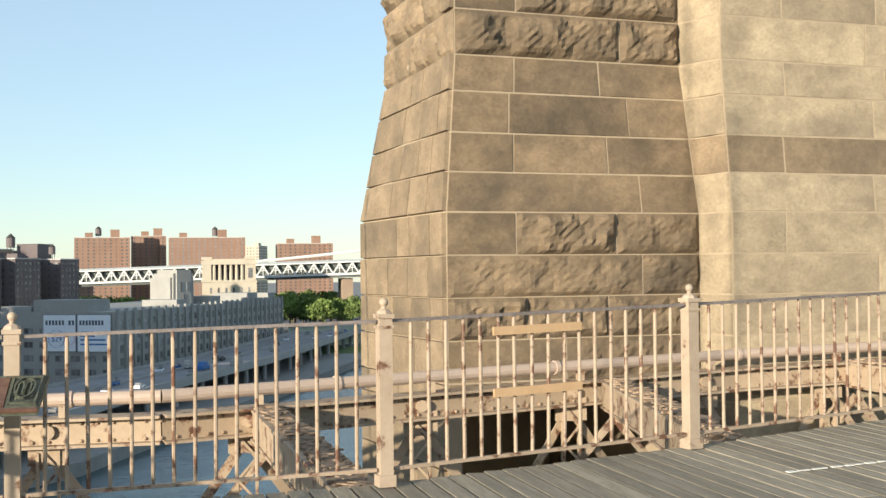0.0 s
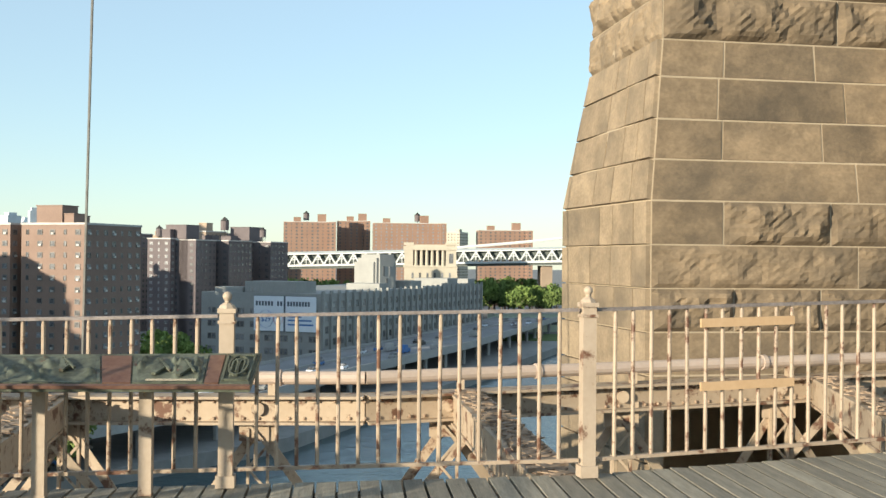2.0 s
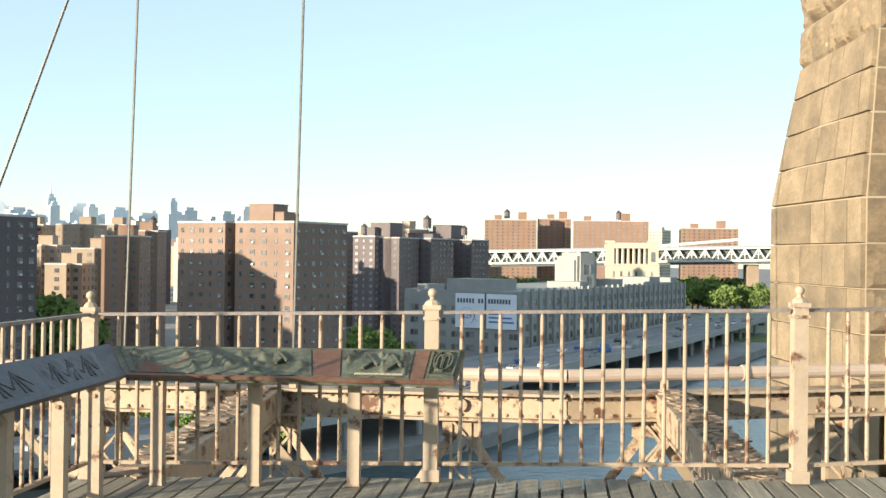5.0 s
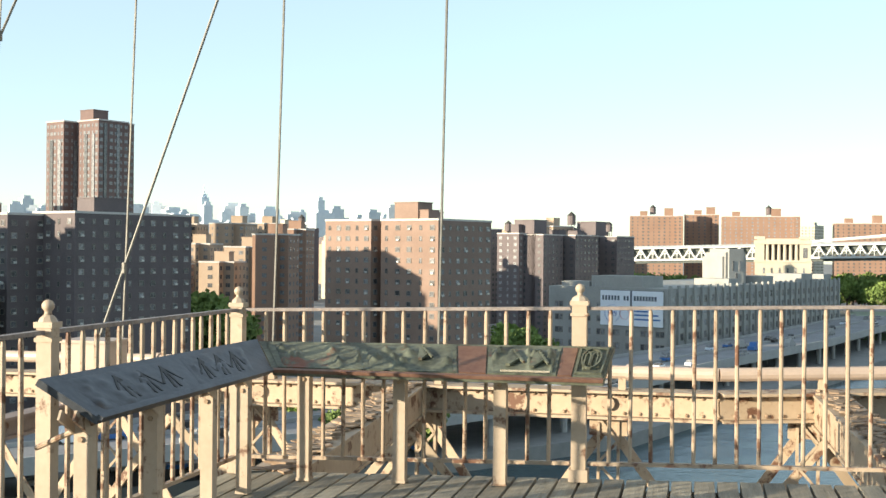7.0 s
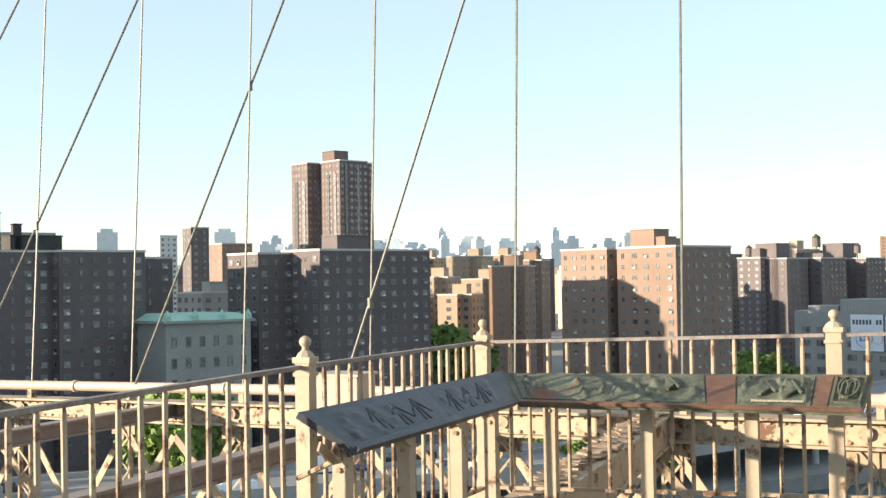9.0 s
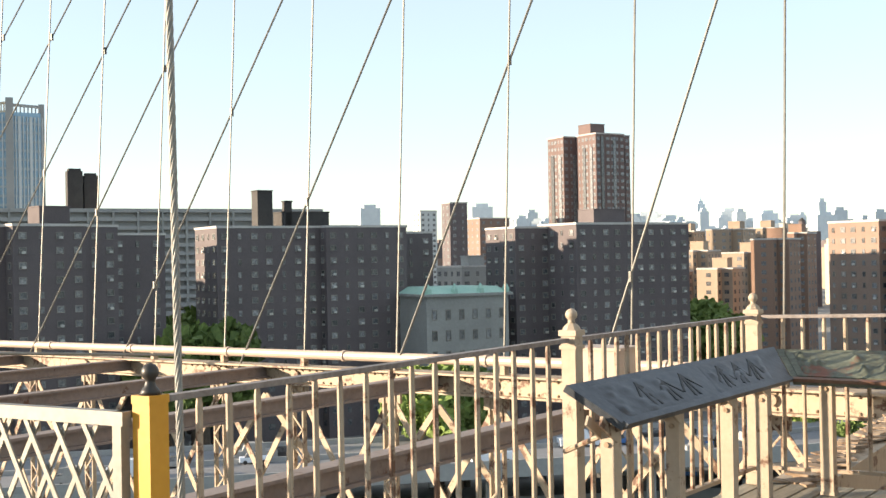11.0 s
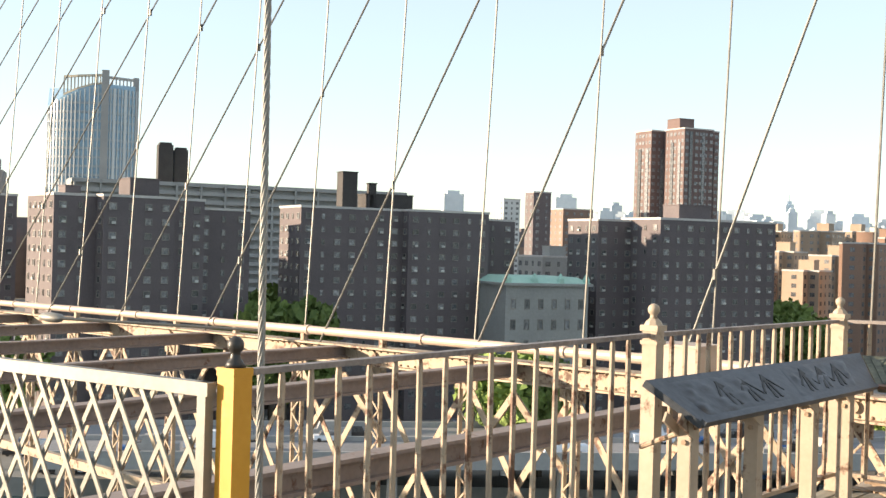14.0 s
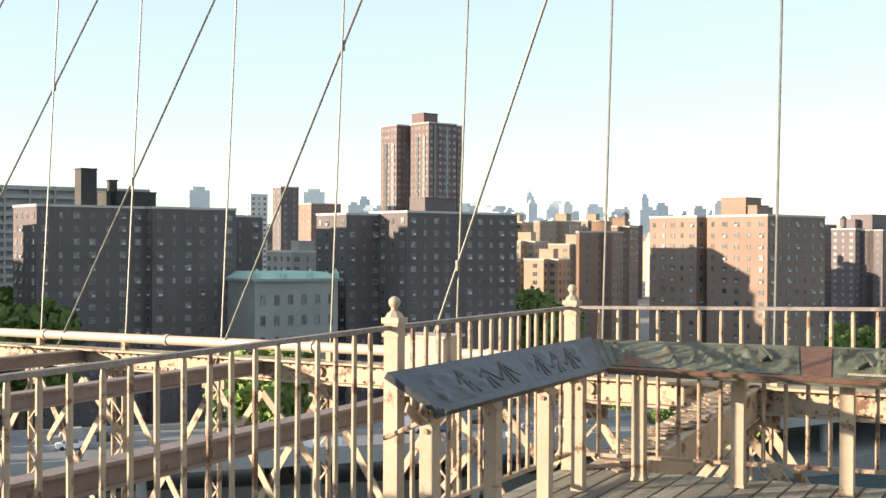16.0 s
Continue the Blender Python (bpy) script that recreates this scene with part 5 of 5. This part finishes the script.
def car(x, y, z, rz, paint, label="parked car on the street by the river", truck=False):
    t = thing("car", (x, y, z), label, "car", "cars", rz)
    bm = bmesh.new()
    L, W = (4.5, 1.8) if not truck else (6.8, 2.3)
    h = 0.75 if not truck else 1.2
    box(bm, (0, 0, 0.3 + h / 2), (L, W, h))
    part("body", bm, paint, t)
    bm = bmesh.new()
    top = 0.65 if not truck else 1.2
    vs = box(bm, (-0.2, 0, 0.3 + h + top / 2), (L * 0.55, W * 0.9, top))
    for v in vs:
        if v.co.z > 0.4 + h:
            v.co.x *= 0.75
    part("cabin", bm, PANE if not truck else paint, t)
    for sx in (-0.31, 0.31):
        for sy in (-0.5, 0.5):
            bm = bmesh.new()
            tube(bm, (sx * L, sy * W - 0.1, 0.33), (sx * L, sy * W + 0.1, 0.33), 0.33, 8)
            part("wheel", bm, BLACK, t)
    return t


def highway():
    pts = [Vector(p) for p in ((-150, 96, 0), (-62, 190, 0), (-24, 258, 0), (4, 341, 0), (46, 445, 0), (109, 634, 0), (300, 940, 0))]
    z = -29.5
    t = thing("elevated_highway", (0, 0, 0), "pale elevated riverside highway on piers", "road")
    W = 31.0
    def side(k):
        a = pts[max(0, k - 1)]
        b = pts[min(len(pts) - 1, k + 1)]
        d = (b - a).normalized()
        return Vector((-d.y, d.x, 0))
    for nm, off0, off1, zz, h, m in (("deck", 0, W, z - 0.8, 1.6, CONCRETE), ("roadway", 0.6, W - 0.6, z + 0.06, 0.1, ASPHALT), ("parapet", 0, 0.5, z + 0.5, 1.0, CONCRETE), ("parapet", W - 0.5, W, z + 0.5, 1.0, CONCRETE), ("median", W / 2 - 0.3, W / 2 + 0.3, z + 0.45, 0.8, CONCRETE)):
        bm = bmesh.new()
        rows = []
        for k, p in enumerate(pts):
            s = side(k)
            rows.append([bm.verts.new(p + s * o + Vector((0, 0, v))) for o, v in ((off0, zz - h / 2), (off1, zz - h / 2), (off1, zz + h / 2), (off0, zz + h / 2))])
        for a, b in zip(rows, rows[1:]):
            for k in range(4):
                bm.faces.new((a[k], a[(k + 1) % 4], b[(k + 1) % 4], b[k]))
        bm.faces.new(rows[0][::-1])
        bm.faces.new(rows[-1])
        part(nm, bm, m, t)
    for k in range(len(pts) - 1):
        n = max(2, int((pts[k + 1] - pts[k]).length / 22))
        for j in range(n):
            p = pts[k].lerp(pts[k + 1], j / n)
            s = side(k)
            for o in (3, W - 3):
                bm = bmesh.new()
                q = p + s * o
                tube(bm, (q.x, q.y, WATER_Z - 1), (q.x, q.y, z - 1.5), 0.8, 8)
                part("pier", bm, CONCRETE, t)
    rnd = random.Random(9)
    paints = (SIGN_WHITE, DARKWALL, GREYWALL, SIGN_BLUE, CONCRETE)
    for k in range(60):
        i = rnd.randrange(len(pts) - 2)
        f = rnd.random()
        p = pts[i].lerp(pts[i + 1], f)
        d = pts[i + 1] - pts[i]
        q = p + side(i).lerp(side(i + 1), f) * rnd.choice((4, 8, 15, 19))
        car(q.x, q.y, z + 0.1, math.degrees(math.atan2(d.y, d.x)), rnd.choice(paints), "car driving on the elevated highway", rnd.random() < 0.15)
    # parked rows on the land beside
    for k in range(120):
        b, d = rnd.uniform(12, 58), rnd.uniform(205, 262)
        x, y = 0.7 - d * math.sin(radians(b)), d * math.cos(radians(b))
        lane = round(d / 9) * 9
        x, y = 0.7 - lane * math.sin(radians(b)), lane * math.cos(radians(b))
        car(x, y, LAND_Z, b + 90 * (k % 2), rnd.choice(paints), truck=rnd.random() < 0.1)
    for k in range(22):
        s = 20 + k * 12
        p = Vector((-8.6, 419, 0)).lerp(Vector((67.4, 607.5, 0)), s / 300) + Vector((9 + (k % 3) * 4, -5, 0))
        car(p.x, p.y, LAND_Z, 76, rnd.choice(paints))


highway()


CAR_RED = mat("dark_red_car_paint", (0.16, 0.02, 0.02), (0.20, 0.03, 0.03), 1, 0.35, 0, 0.0, 5)
for x, y, mt, tr in ((-14.5, 4.0, DARKWALL, False), (-20.5, 4.2, CAR_RED, False), (-27.0, 4.0, DARKWALL, True), (-18.0, 7.9, GREYWALL, False), (-25.0, 8.1, CAR_RED, False), (-33.0, 4.1, SIGN_WHITE, False), (-36.0, 8.0, DARKWALL, False)):
    car(x, y, -6.05, 0, mt, "car on the bridge roadway below the promenade", tr)


def street_lamp(x, y, rz):
    t = thing("street_lamp", (x, y, LAND_Z), "grey street lamp with a curved arm by the river road", "lamp", "street lamps", rz)
    bm = bmesh.new()
    tube(bm, (0, 0, 0), (0, 0, 8.5), 0.14, 6, 0.09)
    for k in range(4):
        a0, a1 = k * 0.4, (k + 1) * 0.4
        tube(bm, (1.6 * (1 - math.cos(a0)), 0, 8.5 + 1.2 * math.sin(a0)), (1.6 * (1 - math.cos(a1)), 0, 8.5 + 1.2 * math.sin(a1)), 0.08, 6)
    part("pole", bm, GALV, t)
    bm = bmesh.new()
    box(bm, (1.9, 0, 9.65), (0.9, 0.32, 0.18))
    part("head", bm, GALV, t)


for b, d in ((34.7, 205), (32.8, 222), (28.0, 214), (41.0, 210), (22.5, 226), (-0.5, 395), (-3.2, 440), (-5.6, 520), (-7.5, 620)):
    street_lamp(0.7 - d * math.sin(radians(b)), d * math.cos(radians(b)), b * 3)


def crown_mesh(seed, r, n):
    """A tree's crown: many small leaf clumps in uneven lobes with gaps."""
    rnd = random.Random(seed)
    lobes = [(Vector((rnd.uniform(-0.6, 0.6), rnd.uniform(-0.6, 0.6), rnd.uniform(-0.4, 0.55))) * r, rnd.uniform(0.35, 0.62) * r) for _ in range(8)]
    bm = bmesh.new()
    for _ in range(n):
        c, lr = rnd.choice(lobes)
        v = Vector((rnd.gauss(0, 1), rnd.gauss(0, 1), rnd.gauss(0, 1))).normalized() * lr * rnd.uniform(0.6, 1.05)
        p = c + v
        s = rnd.uniform(0.25, 0.6) * r / 5
        e = Euler((rnd.uniform(0, 6), rnd.uniform(0, 6), rnd.uniform(0, 6))).to_matrix()
        q = [bm.verts.new(p + e @ Vector(k) * s) for k in ((-1, -0.6, 0), (0.3, -1, 0.25), (1, 0.5, 0), (-0.2, 1, 0.25))]
        bm.faces.new(q)
    me = bpy.data.meshes.new("crown")
    bm.to_mesh(me)
    bm.free()
    me.materials.append(LEAF)
    return me


CROWNS = [crown_mesh(s, 5.0, 1300) for s in range(4)]


def trunk_mesh():
    bm = bmesh.new()
    tube(bm, (0, 0, 0), (0, 0, 5), 0.4, 8, 0.25)
    for k in range(5):
        a = k * 1.3
        tube(bm, (0, 0, 4 + 0.3 * k), (2.4 * math.cos(a), 2.4 * math.sin(a), 7 + 0.4 * k), 0.18, 6, 0.06)
    return mesh_of(bm, "trunk", BARK)


TRUNK = trunk_mesh()


def tree(x, y, s, k):
    t = thing("tree", (x, y, LAND_Z), "leafy green street tree among the buildings", "tree", "city trees", k * 77.0)
    t.scale = (s, s, s)
    for nm, me, z in (("trunk", TRUNK, 0), ("crown", CROWNS[k % 4], 8.2)):
        o = new(nm, me)
        o.parent = t
        o.location = (0, 0, z)


rnd = random.Random(31)
k = 0
for b0, b1, d0, d1, n, s0, s1 in ((9.5, 7.2, 345, 400, 12, 0.9, 1.25), (23.4, 21.4, 300, 350, 8, 1.75, 2.1), (19.0, 12.0, 215, 250, 7, 0.7, 1.0), (47.6, 45.9, 225, 300, 9, 1.7, 2.2), (36.4, 33.8, 200, 212, 5, 1.5, 1.8), (-5.6, -9.8, 760, 900, 22, 1.5, 2.1), (3.0, -1.5, 620, 720, 12, 1.2, 1.7), (3.4, -5.4, 700, 735, 26, 1.6, 2.1), (62, 58.2, 200, 260, 5, 1.5, 2.0)):
    for _ in range(n):
        b, d = radians(rnd.uniform(min(b0, b1), max(b0, b1))), rnd.uniform(d0, d1)
        tree(0.7 - d * math.sin(b), -0.75 + d * math.cos(b), rnd.uniform(s0, s1), k)
        k += 1


def skyline():
    """Far office towers, kilometres off."""
    rnd = random.Random(77)
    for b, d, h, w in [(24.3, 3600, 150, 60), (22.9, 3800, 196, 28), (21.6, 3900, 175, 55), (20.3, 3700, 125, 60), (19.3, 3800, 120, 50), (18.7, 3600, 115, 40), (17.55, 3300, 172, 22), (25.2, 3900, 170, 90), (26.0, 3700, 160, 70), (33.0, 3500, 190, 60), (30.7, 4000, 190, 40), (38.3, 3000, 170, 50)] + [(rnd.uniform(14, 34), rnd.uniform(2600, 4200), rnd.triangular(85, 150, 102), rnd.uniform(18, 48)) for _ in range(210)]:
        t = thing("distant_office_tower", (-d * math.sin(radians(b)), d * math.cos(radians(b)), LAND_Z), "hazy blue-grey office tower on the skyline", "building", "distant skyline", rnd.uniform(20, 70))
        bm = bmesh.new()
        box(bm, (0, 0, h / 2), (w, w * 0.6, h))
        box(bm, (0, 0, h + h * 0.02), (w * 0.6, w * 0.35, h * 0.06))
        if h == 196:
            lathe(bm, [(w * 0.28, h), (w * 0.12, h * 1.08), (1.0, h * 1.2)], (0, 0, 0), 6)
        part("shaft", bm, HAZE_BLUE, t)
    # middle distance: a carpet of roofs
    for _ in range(160):
        b, d = rnd.uniform(6, 60), rnd.uniform(650, 1800)
        h = rnd.uniform(28, 46) + d * 0.010
        w = rnd.uniform(14, 40)
        t = thing("city_block", (-d * math.sin(radians(b)), d * math.cos(radians(b)), LAND_Z), "low brick or stone city block with a flat roof", "building", "city blocks", 65)
        bm = bmesh.new()
        box(bm, (0, 0, h / 2), (w, w * 0.8, h))
        box(bm, (w * 0.2, 0, h + 1.5), (w * 0.25, w * 0.2, 3))
        part("wall", bm, rnd.choice((BRICK_BROWN, BRICK_TAN, BRICK_RED, GREYWALL, LIMESTONE)), t)


skyline()


# ---- pieces: planks of the promenade, blocks of the tower ----
def planks():
    bm = bmesh.new()
    for x in (-2.3, -0.6, 1.2, 3.0, 4.8, 6.6, 8.4):
        bar(bm, (x, -9, grade(x) - 0.2), (x, deck_edge(x) - 0.25, grade(x) - 0.2), 0.12, 0.2)
    floor = whole("floor", bm, WOOD, "weathered grey plank walkway on timber joists", "deck", kind="structure")
    rnd = random.Random(4)
    w, gap = 0.146, 0.012
    x = -2.62
    while x < 10.2:
        yend = deck_edge(x + w / 2)
        cuts = [yend, yend - rnd.uniform(2.0, 4.5), -2.5 + rnd.uniform(-1, 1), -9.0]
        for y1, y0 in zip(cuts, cuts[1:]):
            bm = bmesh.new()
            L = y1 - y0 - 0.008
            vs = box(bm, (0, 0, 0), (w - gap, L, 0.045))
            for v in vs:
                if v.co.z > 0:
                    v.co.x *= 0.94
                    v.co.z += rnd.uniform(-0.003, 0.003)
            ob = new("plank", mesh_of(bm, "plank", WOOD))
            ob.parent = floor
            ob.location = (x + w / 2, (y0 + y1) / 2, grade(x + w / 2) - 0.03)
            ob.rotation_euler = (0, -math.atan(0.022) + radians(rnd.uniform(-0.4, 0.4)), 0)
        x += w
    bm = bmesh.new()
    for a, b in ((P2, P3), (P3, P4), (P4, P5), (P5, P6), (P6, P7)):
        bar(bm, (a[0], a[1] + 0.02, grade(a[0]) - 0.17), (b[0], b[1] + 0.02, grade(b[0]) - 0.17), 0.12, 0.2)
    for a, b in ((P2, P1), (P1, PY)):
        bar(bm, (a[0] - 0.1, a[1], grade(a[0]) - 0.17), (b[0] - 0.1, b[1], grade(b[0]) - 0.17), 0.12, 0.2)
    whole("edge_joist", bm, WOOD, "weathered timber joist under the deck's edge", "joist", kind="structure")


planks()
bm = bmesh.new()
rnd = random.Random(8)
x = 5.14
while x < 6.3:
    n = rnd.uniform(0.05, 0.12)
    bar(bm, (x, 6.71 + (x - 5.14) * 0.14, grade(x) + 0.001), (x + n, 6.71 + (x + n - 5.14) * 0.14, grade(x + n) + 0.001), rnd.uniform(0.02, 0.045), 0.006)
    x += n + rnd.uniform(0.015, 0.06)
whole("painted_line", bm, ROADPAINT, "worn white line painted on the planks", "marking", kind="structure")
tower_stones()
